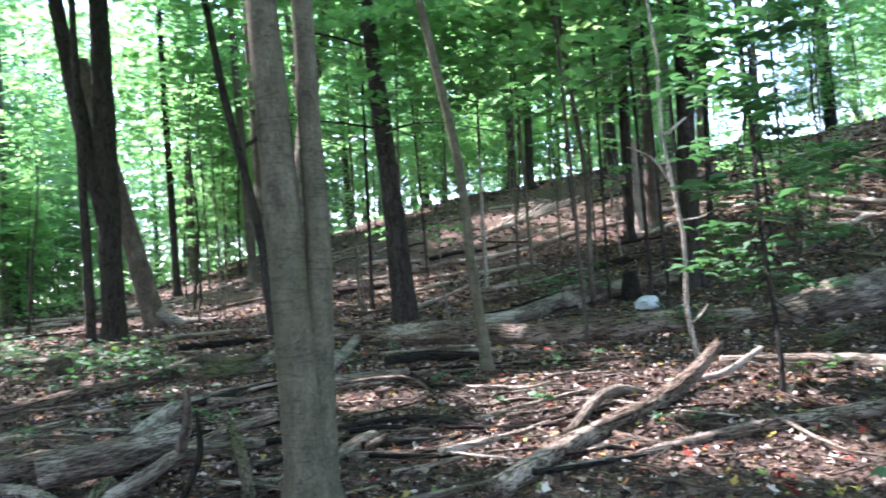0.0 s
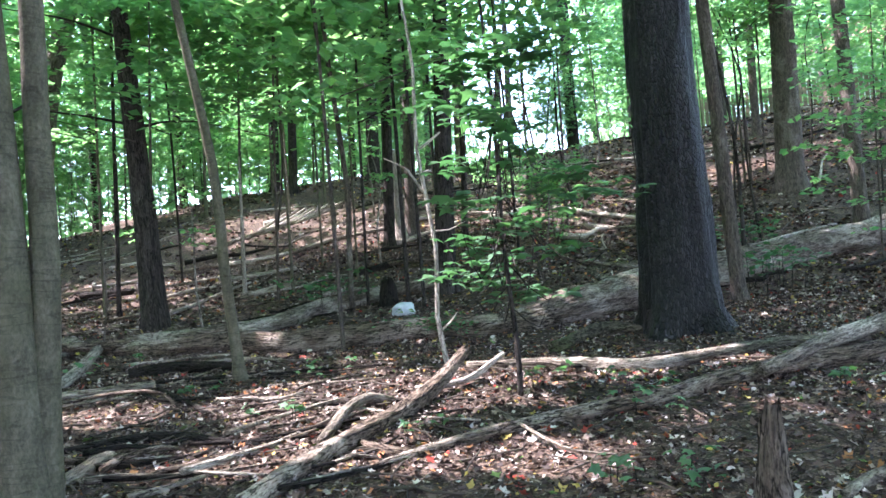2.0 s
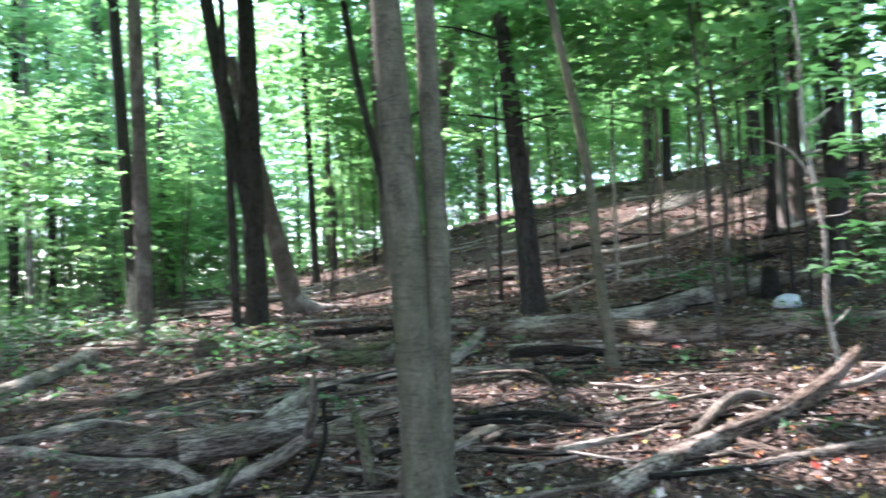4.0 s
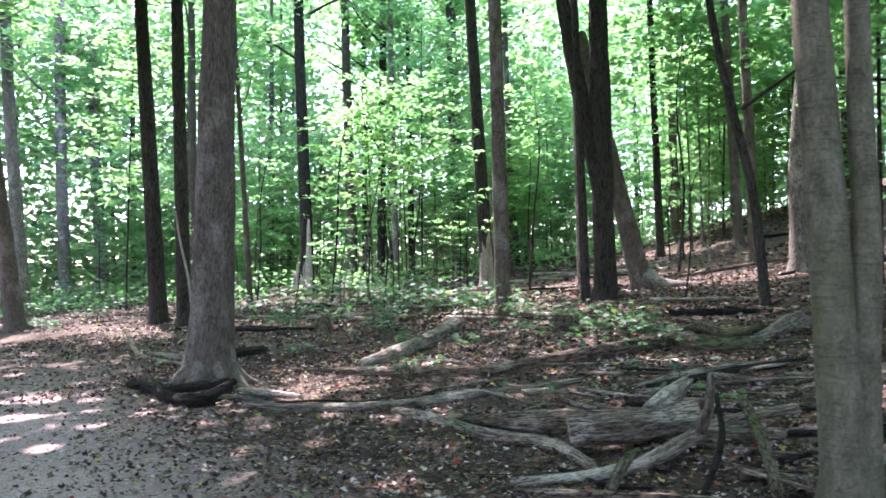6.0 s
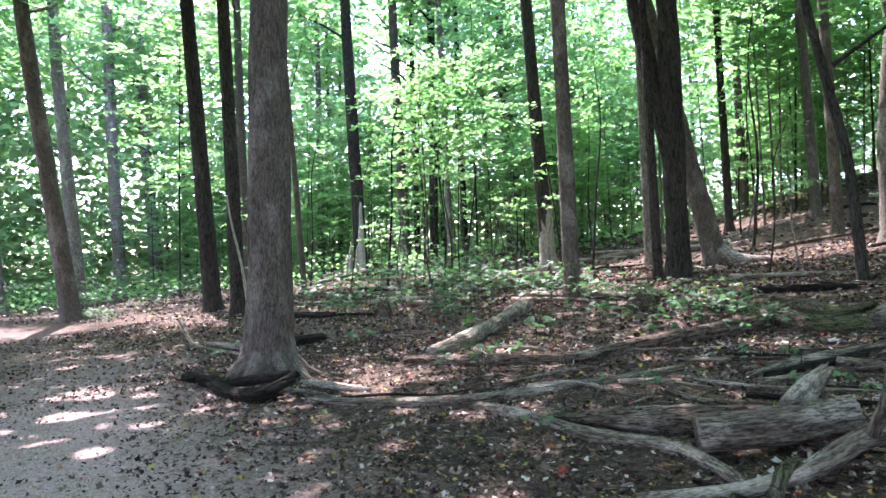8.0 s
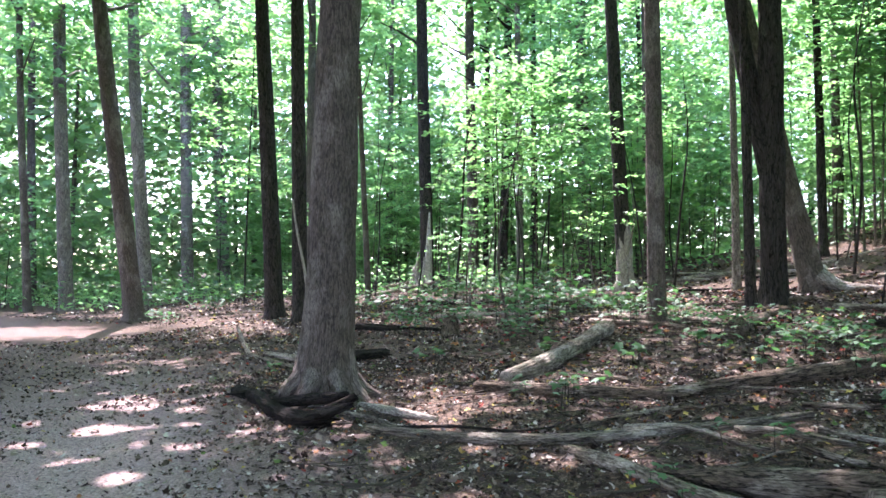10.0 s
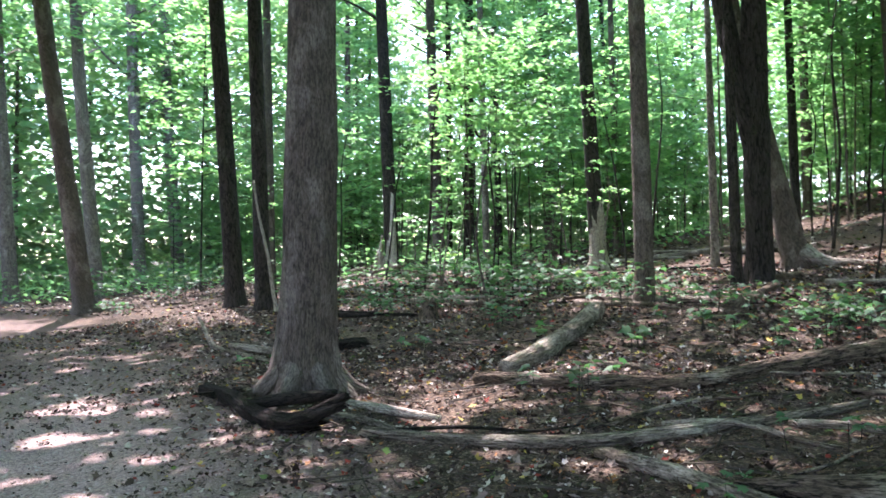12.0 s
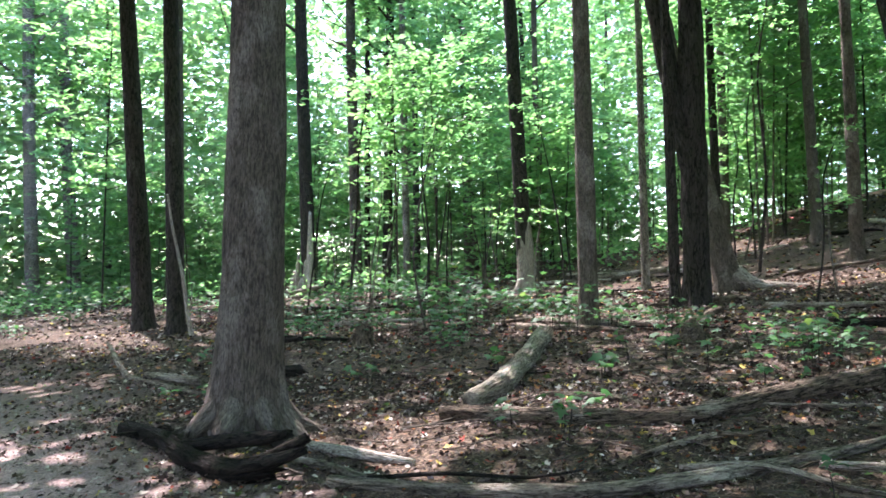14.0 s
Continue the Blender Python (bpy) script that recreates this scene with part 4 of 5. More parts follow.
for k in range(8):          # a sun-bleached tangle below the crest
    fallen("dead_branch", "sun-bleached branch in a tangle below the crest", "branch", [(1.2 + 0.28 * k, 23.3 + 0.12 * k, 0.03), (1.9 + 0.25 * k, 23.9 + 0.05 * k, 0.035, 0.12), (2.6 + 0.2 * k, 24.6 - 0.1 * k, 0.02, 0.3)], BLEACHED, 6, group="scattered dead branches", step=0.3)
# the stand ahead
dark = fallen("fallen_branch", "crooked black rotten branch with a split upturned end", "branch", [(-9.62, 7.08, 0.066), (-9.15, 6.95, 0.07), (-8.72, 6.72, 0.066, 0.04), (-8.3, 6.52, 0.07), (-7.85, 6.33, 0.078), (-7.45, 6.2, 0.088), (-7.2, 6.22, 0.085, 0.03)], DEAD_DARK, 18, 0.2, 1.5, step=0.06)
side_branch(dark, [(-8.45, 6.62, 0.05, 0.03), (-8.05, 6.66, 0.055, 0.09), (-7.65, 6.66, 0.05, 0.14), (-7.35, 6.62, 0.03, 0.2)], DEAD_DARK, sides=12)
side_branch(dark, [(-7.5, 6.24, 0.07, 0.0), (-7.25, 6.28, 0.06, 0.08), (-7.02, 6.42, 0.035, 0.24)], DEAD_DARK, "split_end", 10)
side_branch(dark, [(-7.45, 6.2, 0.06, 0.02), (-7.15, 6.2, 0.05, 0.1), (-6.92, 6.28, 0.025, 0.2)], DEAD_DARK, "split_end", 10)
side_branch(dark, [(-9.2, 7.0, 0.03, 0.02), (-9.3, 6.85, 0.02, 0.06), (-9.35, 6.75, 0.008, 0.08)], DEAD_DARK, "knot", 8)
fallen("fallen_branch", "pale sunlit branch beside the big trunk", "branch", [(-7.7, 7.15, 0.036), (-7.08, 6.95, 0.043), (-6.5, 6.90, 0.024)], BLEACHED)
fallen("fallen_branch", "short pale branch among dry leaves", "branch", [(-7.6, 6.75, 0.03), (-7.0, 6.62, 0.032), (-6.6, 6.5, 0.02)], DEAD_GREY)
fallen("fallen_pole", "long straight barkless pole lying by the trail", "pole", [(-6.75, 6.30, 0.042), (-5.8, 6.42, 0.045), (-5.05, 6.60, 0.046), (-4.5, 6.97, 0.044), (-4.05, 7.5, 0.04), (-3.7, 8.1, 0.03)], DEAD_GREY, 12, 0.07, 0.2)
fallen("fallen_log", "slim grey log slanting towards the trail", "log", [(-4.92, 6.43, 0.038), (-4.30, 6.09, 0.050), (-3.61, 5.75, 0.049), (-2.92, 5.53, 0.045), (-2.60, 5.29, 0.042), (-2.31, 5.00, 0.035)], DEAD_GREY, 12, 0.08, ends="b")
fallen("fallen_log", "straight log with a pale sawn end", "log", [(-7.0, 8.16, 0.075), (-5.9, 8.22, 0.07), (-5.2, 8.45, 0.067), (-4.85, 8.8, 0.06)], DEAD_BROWN, 14, 0.07, ends="a")
fallen("fallen_log", "long rotting log half sunk in leaves", "log", [(-4.95, 8.75, 0.07), (-4.41, 9.40, 0.090), (-3.79, 10.09, 0.099), (-3.40, 11.23, 0.085)], DEAD_BROWN, 14)
fallen("fallen_log", "mottled log running away from the trail", "log", [(-7.02, 8.69, 0.085), (-7.06, 9.37, 0.112), (-7.54, 10.97, 0.120), (-8.22, 13.19, 0.125)], DEAD_GREY, 14)
fallen("fallen_log", "dark log with a round rotten end", "log", [(-6.04, 12.76, 0.143), (-6.25, 13.6, 0.135), (-6.40, 14.67, 0.08), (-6.51, 16.62, 0.06)], DEAD_BROWN, 14, 0.06)
slab = fallen("fallen_log", "wide rotten slab of grey weathered wood", "log", [(-3.95, 6.02, 0.04), (-3.55, 6.0, 0.085), (-3.1, 6.0, 0.108), (-2.6, 6.03, 0.112), (-1.95, 6.12, 0.105)], DEAD_BROWN, 22, 0.2, step=0.06)
slab.scale = (1, 1, 0.9)
fallen("fallen_log", "short barkless log with sawn ends", "log", [(-2.67, 5.36, 0.113, 0.09), (-2.26, 5.60, 0.118, 0.08), (-1.90, 5.84, 0.110, 0.09)], LOG_PALE, 20, 0.05, 0.15, ends="b", step=0.07)
fallen("broken_stub", "pale broken stub rising from the log pile", "stump", [(-2.33, 6.15, 0.084, 0.08), (-2.28, 6.43, 0.079, 0.15), (-2.21, 6.70, 0.05, 0.24)], DEAD_GREY, ragged=1.0)
fork = fallen("fallen_branch", "forked grey branch lying over the log pile", "branch", [(-2.75, 4.62, 0.035), (-2.30, 4.89, 0.041), (-1.96, 5.11, 0.047, 0.05), (-1.72, 5.36, 0.044, 0.15), (-1.3, 5.7, 0.04, 0.1)], DEAD_GREY, 12)
side_branch(fork, [(-1.75, 5.34, 0.04, 0.15), (-1.66, 5.22, 0.034, 0.35), (-1.60, 5.06, 0.022, 0.60)], DEAD_GREY)
fallen("fallen_branch", "lichen-spotted forked branch on the log pile", "branch", [(-2.04, 4.40, 0.030), (-2.08, 4.85, 0.037, 0.10), (-2.02, 4.95, 0.025, 0.15)], DEAD_MOSSY)
fallen("fallen_branch", "slim branch across the leaf litter", "branch", [(-3.04, 7.80, 0.030), (-2.60, 8.60, 0.040), (-1.99, 9.22, 0.035)], DEAD_GREY)
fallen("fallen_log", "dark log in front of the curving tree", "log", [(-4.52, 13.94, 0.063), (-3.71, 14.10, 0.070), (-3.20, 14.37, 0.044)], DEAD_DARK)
gn = fallen("fallen_branch", "gnarled mossy limb with twisted stubs", "branch", [(-3.88, 11.72, 0.053), (-3.43, 11.80, 0.081, 0.05), (-2.94, 11.34, 0.076), (-2.63, 12.00, 0.050)], DEAD_MOSSY, 12, 0.2)
side_branch(gn, [(-3.4, 11.75, 0.05, 0.06), (-3.6, 11.95, 0.04, 0.14), (-3.9, 12.0, 0.02, 0.2)], DEAD_MOSSY)
fallen("fallen_log", "dark log behind the big brown trunk", "log", [(-10.9, 9.4, 0.09), (-10.18, 10.19, 0.073)], DEAD_DARK)
fallen("fallen_branch", "thin curved branch beside the trail", "branch", [(-14.6, 10.8, 0.03, 0.3), (-13.2, 9.95, 0.04, 0.05), (-12.41, 9.50, 0.040), (-10.49, 8.83, 0.034)], DEAD_GREY)
fallen("fallen_log", "pale short log near the trail edge", "log", [(-12.42, 9.71, 0.057), (-11.13, 9.43, 0.052)], DEAD_GREY)
fallen("fallen_log", "pale barkless log end in the sun", "log", [(-2.49, 11.00, 0.071), (-2.21, 11.96, 0.135), (-1.80, 12.87, 0.15)], DEAD_GREY, 14)
for rows in ([(-27.0, 27.6, 0.12), (-24.3, 26.2, 0.126), (-22.2, 24.6, 0.087)], [(-23.9, 24.4, 0.067, 0.2), (-23.4, 26.3, 0.097, 0.3)], [(-20.05, 22.92, 0.06), (-16.71, 20.61, 0.052)],
             [(-23.8, 23.8, 0.06), (-21.4, 24.6, 0.07, 0.3)], [(-13.2, 19.6, 0.06), (-10.9, 19.2, 0.07)], [(-12.0, 24.6, 0.07), (-8.4, 25.0, 0.08)], [(-10.2, 16.2, 0.05), (-8.6, 15.2, 0.07), (-6.9, 14.6, 0.05)]):
    fallen("fallen_log", "weathered log lying among the far trunks", "log", rows, DEAD_GREY, 8, step=0.3)


for lab, m, rows in (
    ("grey branch slanting over the log pile", DEAD_GREY, [(-2.12, 5.11, 0.036), (-1.74, 5.72, 0.040, 0.12), (-1.23, 5.81, 0.034, 0.25)]),
    ("thin upright stick caught in the log pile", DEAD_DARK, [(-1.55, 4.63, 0.020), (-1.55, 5.10, 0.022, 0.20), (-1.67, 5.46, 0.014, 0.40)]),
    ("lichen-grey branch leaning out of the log pile", DEAD_MOSSY, [(-1.58, 5.81, 0.030, 0.30), (-1.36, 5.31, 0.036, 0.15), (-1.16, 4.71, 0.034)]),
    ("thin dark stick on the log pile", DEAD_DARK, [(-1.49, 5.73, 0.020, 0.08), (-1.24, 5.85, 0.024, 0.08), (-0.97, 5.96, 0.016, 0.08)]),
    ("brown branch under the log pile", DEAD_BROWN, [(-1.51, 4.99, 0.023), (-0.91, 5.35, 0.029)]),
    ("slim branch among dry leaves", DEAD_GREY, [(-1.77, 5.39, 0.018), (-1.23, 5.14, 0.023), (-0.88, 5.08, 0.022)]),
    ("pale curved branch behind the rotten slab", DEAD_GREY, [(-4.02, 7.36, 0.022), (-3.67, 7.20, 0.025, 0.05), (-3.19, 7.26, 0.018)]),
    ("long dark branch across the litter", DEAD_DARK, [(-2.87, 7.75, 0.043), (-2.38, 8.52, 0.045), (-1.71, 9.31, 0.041)]),
    ("brown branch beside a longer one", DEAD_BROWN, [(-2.90, 7.49, 0.037), (-2.04, 8.17, 0.037), (-1.36, 8.49, 0.026)]),
    ("forked brown branch behind the pole", DEAD_BROWN, [(-5.21, 6.95, 0.020), (-4.96, 7.68, 0.026), (-4.62, 8.17, 0.020)]),
    ("mossy curved branch behind the sawn log", DEAD_MOSSY, [(-6.56, 9.22, 0.026), (-5.89, 9.15, 0.035), (-5.46, 8.87, 0.018)]),
    ("thick gnarled limb under the twin stems", DEAD_MOSSY, [(-3.74, 11.05, 0.093), (-2.81, 9.97, 0.098), (-2.31, 10.32, 0.081)]),
    ("brown branch in the leaf litter", DEAD_BROWN, [(-3.14, 7.98, 0.036), (-2.64, 8.43, 0.044), (-1.82, 8.12, 0.037)]),
    ("dark branch half covered by leaves", DEAD_DARK, [(-0.99, 6.47, 0.026), (-0.32, 6.58, 0.035), (0.39, 5.89, 0.020)]),
    ("flat slab of pale broken wood", DEAD_GREY, [(-0.84, 5.45, 0.036), (-0.64, 5.97, 0.052), (-0.58, 6.17, 0.029)]),
    ("dark bent branch by the logs", DEAD_DARK, [(-0.42, 8.68, 0.029), (0.04, 7.17, 0.022)]),
    ("long thin twig arching over the litter", DEAD_BROWN, [(-1.38, 8.66, 0.012), (-0.46, 7.66, 0.014, 0.16), (-0.16, 7.47, 0.010)])):
    fallen("fallen_branch", lab, "branch", rows, m, 10, 0.12, 0.6, step=0.1)


def post(name, label, category, x, y, r, h, mat, sides=14, ragged=1.0):
    z = gz(x, y)
    v, f = tube([(0, 0, -0.1, r * 1.15), (0, 0, 0.08, r * 1.05), (0.01, 0, h * 0.6, r * 0.95), (0.02, 0, h, r * 0.8)], sides, 0.06, 0.16, x, 5.0, 0.25, 4, ragged)
    ob = new(name, raw_mesh(name, v, f, mat))
    ob.location = (x, y, z)
    return tagged(ob, label, category)


post("stump", "narrow jagged dead stump in the leaf litter", "stump", 2.52, 3.29, 0.062, 0.42, DEAD_BROWN)
post("stump", "short dark stump behind the pale log", "stump", 3.05, 13.9, 0.15, 0.42, DEAD_DARK)
post("stump", "low broken stump among green seedlings", "stump", -11.2, 12.9, 0.14, 0.3, DEAD_BROWN)


def boulder(x, y, r):
    bm = bmesh.new()
    bmesh.ops.create_icosphere(bm, subdivisions=3, radius=r)
    for q in bm.verts:
        k = 1 + 0.35 * noise.noise(q.co * 5.0 / r * 0.3) + 0.1 * noise.noise(q.co * 40)
        q.co = Vector((q.co.x * 1.25, q.co.y, q.co.z * 0.85)) * k
    me = bpy.data.meshes.new("stone")
    bm.to_mesh(me)
    bm.free()
    me.materials.append(STONE)
    me.polygons.foreach_set("use_smooth", [True] * len(me.polygons))
    ob = new("stone", me)
    ob.location = (x, y, gz(x, y) + r * 0.45)
    tagged(ob, "pale bluish-grey stone beside the fallen logs", "stone")


boulder(3.05, 12.7, 0.15)

# loose branches in the litter, thickest about the log pile
g = np.random.default_rng(21)
for i in range(95):
    if i < 60:
        x, y = g.uniform(-2.6, 1.4), g.uniform(4.5, 9.2)
    else:
        x, y = g.uniform(-9, 6), g.uniform(6.5, 16)
    if 0.49 * x + 0.87 * y < 1.8:
        continue
    a, L, r = g.normal(0.15, 0.45), g.uniform(0.5, 2.0), g.uniform(0.009, 0.026)
    rows = [(x + math.cos(a) * L * (k - 0.5) + g.normal(0, 0.04), y + math.sin(a) * L * (k - 0.5) + g.normal(0, 0.05), r * (1.1 - 0.6 * k), abs(g.normal(0, 0.03))) for k in (0, 0.35, 0.7, 1.0)]
    fallen("dead_branch", "dry bare branch lying in the leaf litter", "branch", rows, (DEAD_GREY, DEAD_BROWN, DEAD_DARK)[i % 3], 6, 0.12, group="scattered dead branches", step=0.15)


# ---- young trees and seedlings ----
def young_tree(label, height, low, count, per, size, spread, seed, trunk_r, mat):
    gen = np.random.default_rng(seed)
    root = thing("young_tree", label, "young tree", (0, 0, 0), "young trees of the wood")
    bend = gen.normal(0, 0.25, 2)
    pts = [(0, 0, -0.3, trunk_r * 1.2), (0, 0, 0.3, trunk_r), (bend[0] * 0.3, bend[1] * 0.3, height * 0.4, trunk_r * 0.8), (bend[0], bend[1], height, trunk_r * 0.25)]
    v, f = tube(pts, 7, 0.5, 0.05, seed)
    part("trunk", raw_mesh("trunk", v, f, mat), root)
    for i in range(5):
        h, a, L = low + (height - low) * (i + 0.3) / 5.5, gen.random() * 6.28, spread * (0.6 + 0.3 * gen.random())
        v, f = tube([(bend[0] * h / height, bend[1] * h / height, h, trunk_r * 0.5), (math.cos(a) * L, math.sin(a) * L, h + 0.45, trunk_r * 0.12)], 5, 0.5, 0.05, i)
        part("limb", raw_mesh("limb", v, f, mat), root)
    p, s = sprays((bend[0] * 0.6, bend[1] * 0.6, (low + height) / 2), (spread, spread, (height - low) / 2), count, per, size, gen, 0.09, 0.55)
    v, f = leaves(p, s, 0.3, QUAD, gen)
    part("crown", raw_mesh("crown", v, f, LEAF, False), root)
    return root


low_kind = [young_tree("young maple leafy down to the ground", 5.0 + i, 0.6, 74, 18, 0.19, 1.9, 40 + i, 0.026, (BARK_DARK, BARK_GREY, BARK_BROWN)[i]) for i in range(3)]
high_kind = [young_tree("slender young maple with a high leafy crown", 8.5 + i, 3.2, 84, 18, 0.215, 2.3, 60 + i, 0.032, (BARK_BROWN, BARK_GREY, BARK_DARK)[i]) for i in range(3)]
g = np.random.default_rng(5)
named = [(o.location.x, o.location.y) for o in scene.objects if o.name.startswith("tree")]


def clear_of_sun(x, y, z, lo, hi, r):
    """Whether a crown there leaves the sunlit places in the sun."""
    s = np.array(SUN)
    for a, b, c, w in SUNLIT:
        for h in np.linspace(lo, hi, 4):
            d = np.array((x, y, z + h)) - np.array((a, b, c))
            k = d @ s
            if k > 0 and np.linalg.norm(d - k * s) < w + r * 0.7:
                return False
    return True


used = set()


def plant(kinds, x, y, scale=1.0):
    ob = kinds[int(g.integers(len(kinds)))]
    m = pose(x, y, gz(x, y), 0, 0, float(g.uniform(0, 360)))
    if ob.name not in used:
        used.add(ob.name)
        ob.matrix_basis = m
        ob.scale = (scale,) * 3
        return ob
    c = copy_thing(ob, m)
    c.scale = (scale,) * 3
    return c


def polar(b, d):
    return -math.sin(radians(b)) * d, math.cos(radians(b)) * d


made = 0
while made < 135:            # the green stand ahead and along the trail
    b, d = g.uniform(12, 80), 20 + 40 * g.random() ** 0.7
    x, y = polar(b, d)
    s = 0.49 * x + 0.87 * y
    if s < 3.5 or min(math.hypot(x - a, y - c) for a, c in named) < (2.2 if d < 25 else 0.7):
        continue
    if s < 8 and x > -26:
        continue
    low = d > 27 and b < 52 and g.random() < 0.6
    seen = math.degrees(math.atan2(-(x + 2), y - 1))
    if (d < 34 and abs(seen - 39.5) < 3.4) or (d < 27 and abs(seen - 25.8) < 2.6):
        continue        # clear views to the two pale-footed trunks
    if not clear_of_sun(x, y, gz(x, y), 0.8 if low else 3.0, 5 if low else 9, 2.6):
        continue
    plant(low_kind if low else high_kind, x, y, float(g.uniform(0.75, 1.25)))
    made += 1
made = 0
while made < 90:            # the hill
    b, d = g.uniform(-62, 16), 13 + 32 * g.random() ** 0.7
    x, y = polar(b, d)
    if min(math.hypot(x - a, y - c) for a, c in named) < 0.6 or not clear_of_sun(x, y, gz(x, y), 3.0, 9, 1.8):
        continue
    if (b > 7 and d < 24) or (b < -28 and g.random() < 0.65):
        continue
    if -27 < b < -17 and d > 20:
        continue        # open sky above the crest
    far = d > 30
    plant(low_kind if far and g.random() < 0.45 else high_kind, x, y, float(g.uniform(0.75, 1.2)))
    made += 1
for b, d in ((3, 15), (-5, 16), (-11, 14.5), (6, 18), (-8, 19)):
    plant(high_kind, *polar(b, d), float(g.uniform(0.8, 1.0)))
for b, d, k in ((-44, 15, 0.7), (-24, 17, 0.45), (-21, 21, 0.5)):
    plant(low_kind, *polar(b, d), k)
# one young maple added sunward of the massive trunk, to shade it
plant(high_kind, 1.6, 9.8, 0.85)
for i in range(22):         # low growth where the hill runs out
    plant(low_kind, *polar(g.uniform(3, 30), g.uniform(38, 58)), float(g.uniform(0.6, 1.1)))
for i in range(16):         # leafy edge beyond the trail
    plant(low_kind, *polar(g.uniform(44, 86), g.uniform(42, 62)), 0.62 * float(g.uniform(1.0, 1.7)))
for i in range(16):         # brush on the brow of the hill
    plant(low_kind, *polar(g.uniform(-17, 17), g.uniform(29, 37)), float(g.uniform(0.4, 0.75)))
for i in range(60):         # low growth along the crest
    b, d = g.uniform(-62, 18), g.uniform(34, 50)
    plant(low_kind, *polar(b, d), float(g.uniform(0.5, 1.0) if -28 < b < -16 else g.uniform(0.8, 1.35)))
for ob in low_kind + high_kind:
    if ob.name not in used:
        ob.matrix_basis = pose(*polar(30, 55), gz(*polar(30, 55)))

# background trees with tall crowns, on all sides
proto = tree("tall forest tree with a leafy crown", -30.0, 44.0, 0.22, -0.008, 0.0, 0.0, BARK_BROWN, 17, 8, crown=1.3, limbs=3, group="forest behind")
proto_dark = tree("tall dark forest tree with a leafy crown", -24.0, 48.0, 0.18, -0.006, 0.01, 0.0, BARK_DARK, 18, 8, crown=1.3, limbs=3, group="forest behind")
# stands only out of view, added to cut the light from behind
proto_shade = tree("unseen tall tree added behind for its shade", 14.0, -22.0, 0.2, -0.007, 0.0, 0.0, BARK_BROWN, 17, 8, crown=1.3, limbs=3, group="forest behind", leaf=0.46, per=11)
spots = []
while len(spots) < 120:
    b, d = g.uniform(-180, 180), 0
    ahead = -65 < b < 80
    d = g.uniform(30, 75) if ahead else g.uniform(6, 30)
    x, y = polar(b, d)
    if -27 < b < -17 or (b < -27 and ahead and d < 48) or (not ahead and abs(0.49 * x + 0.87 * y) < 2.5):
        continue
    if min([math.hypot(x - a, y - c) for a, c in named + spots] + [9]) < 2.2 or not clear_of_sun(x, y, gz(x, y), 9, 17, 5.0):
        continue
    spots.append((x, y))
for i, (x, y) in enumerate(spots):
    c = copy_thing((proto, proto_dark)[i % 2] if y > 8 else proto_shade, pose(x, y, gz(x, y), float(g.normal(0, 1.5)), float(g.normal(0, 1.5)), float(g.uniform(0, 360))))
    k = float(g.uniform(0.8, 1.15))
    c.scale = (k, k, k)

# far woods: countless leaves beyond the last trunks
def far_woods():
    gen = np.random.default_rng(77)
    n = 5200
    b, d = 90 - 165 * gen.random(n) ** 1.1, gen.uniform(52, 105, n)
    b[-1000:] = gen.uniform(40, 88, 1000)
    c = np.stack([-np.sin(np.radians(b)) * d, np.cos(np.radians(b)) * d, np.zeros(n)], 1)
    right = smooth(20, -20, b)
    c[:, 2] = ground_z(c[:, 0], c[:, 1]) + 32 * gen.random(n) ** 1.35 * (1 - 0.35 * right)
    c[:, 2] += 0.9 * smooth(44, 54, b)
    keep = ~((b > -27) & (b < -17) & (c[:, 2] > 9))
    c = c[keep]
    n = len(c)
    p = np.repeat(c, 46, axis=0) + gen.normal(0, 1, (n * 46, 3)) * np.array((2.6, 2.6, 0.32))
    p[:, 2] = np.maximum(p[:, 2], ground_z(p[:, 0], p[:, 1]) + 0.2)
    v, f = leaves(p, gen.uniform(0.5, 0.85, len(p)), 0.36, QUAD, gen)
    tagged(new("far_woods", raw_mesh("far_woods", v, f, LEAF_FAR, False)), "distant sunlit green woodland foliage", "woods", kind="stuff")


far_woods()


def undergrowth():
    """Low leaves on the ground beyond the open floor."""
    gen = np.random.default_rng(55)
    n = 1700
    b, d = gen.uniform(-60, 80, n), gen.uniform(30, 70, n)
    b[-420:], d[-420:] = gen.uniform(46, 82, 420), gen.uniform(37, 78, 420)
    hill = (b < 14) & (d < 36)
    left = (b > 50) & (d < 38)
    c = np.stack([-np.sin(np.radians(b)) * d, np.cos(np.radians(b)) * d], 1)[~hill & ~left]
    p = np.repeat(c, 26, axis=0) + gen.normal(0, 0.9, (len(c) * 26, 2))
    p = np.column_stack([p, ground_z(p[:, 0], p[:, 1]) + 0.1 + np.abs(gen.normal(0, 0.55, len(p)))])
    v, f = leaves(p, gen.uniform(0.14, 0.28, len(p)), 0.35, QUAD, gen)
    tagged(new("undergrowth", raw_mesh("undergrowth", v, f, LEAF, False)), "low green leaves carpeting the far woodland floor", "undergrowth", kind="stuff")


undergrowth()


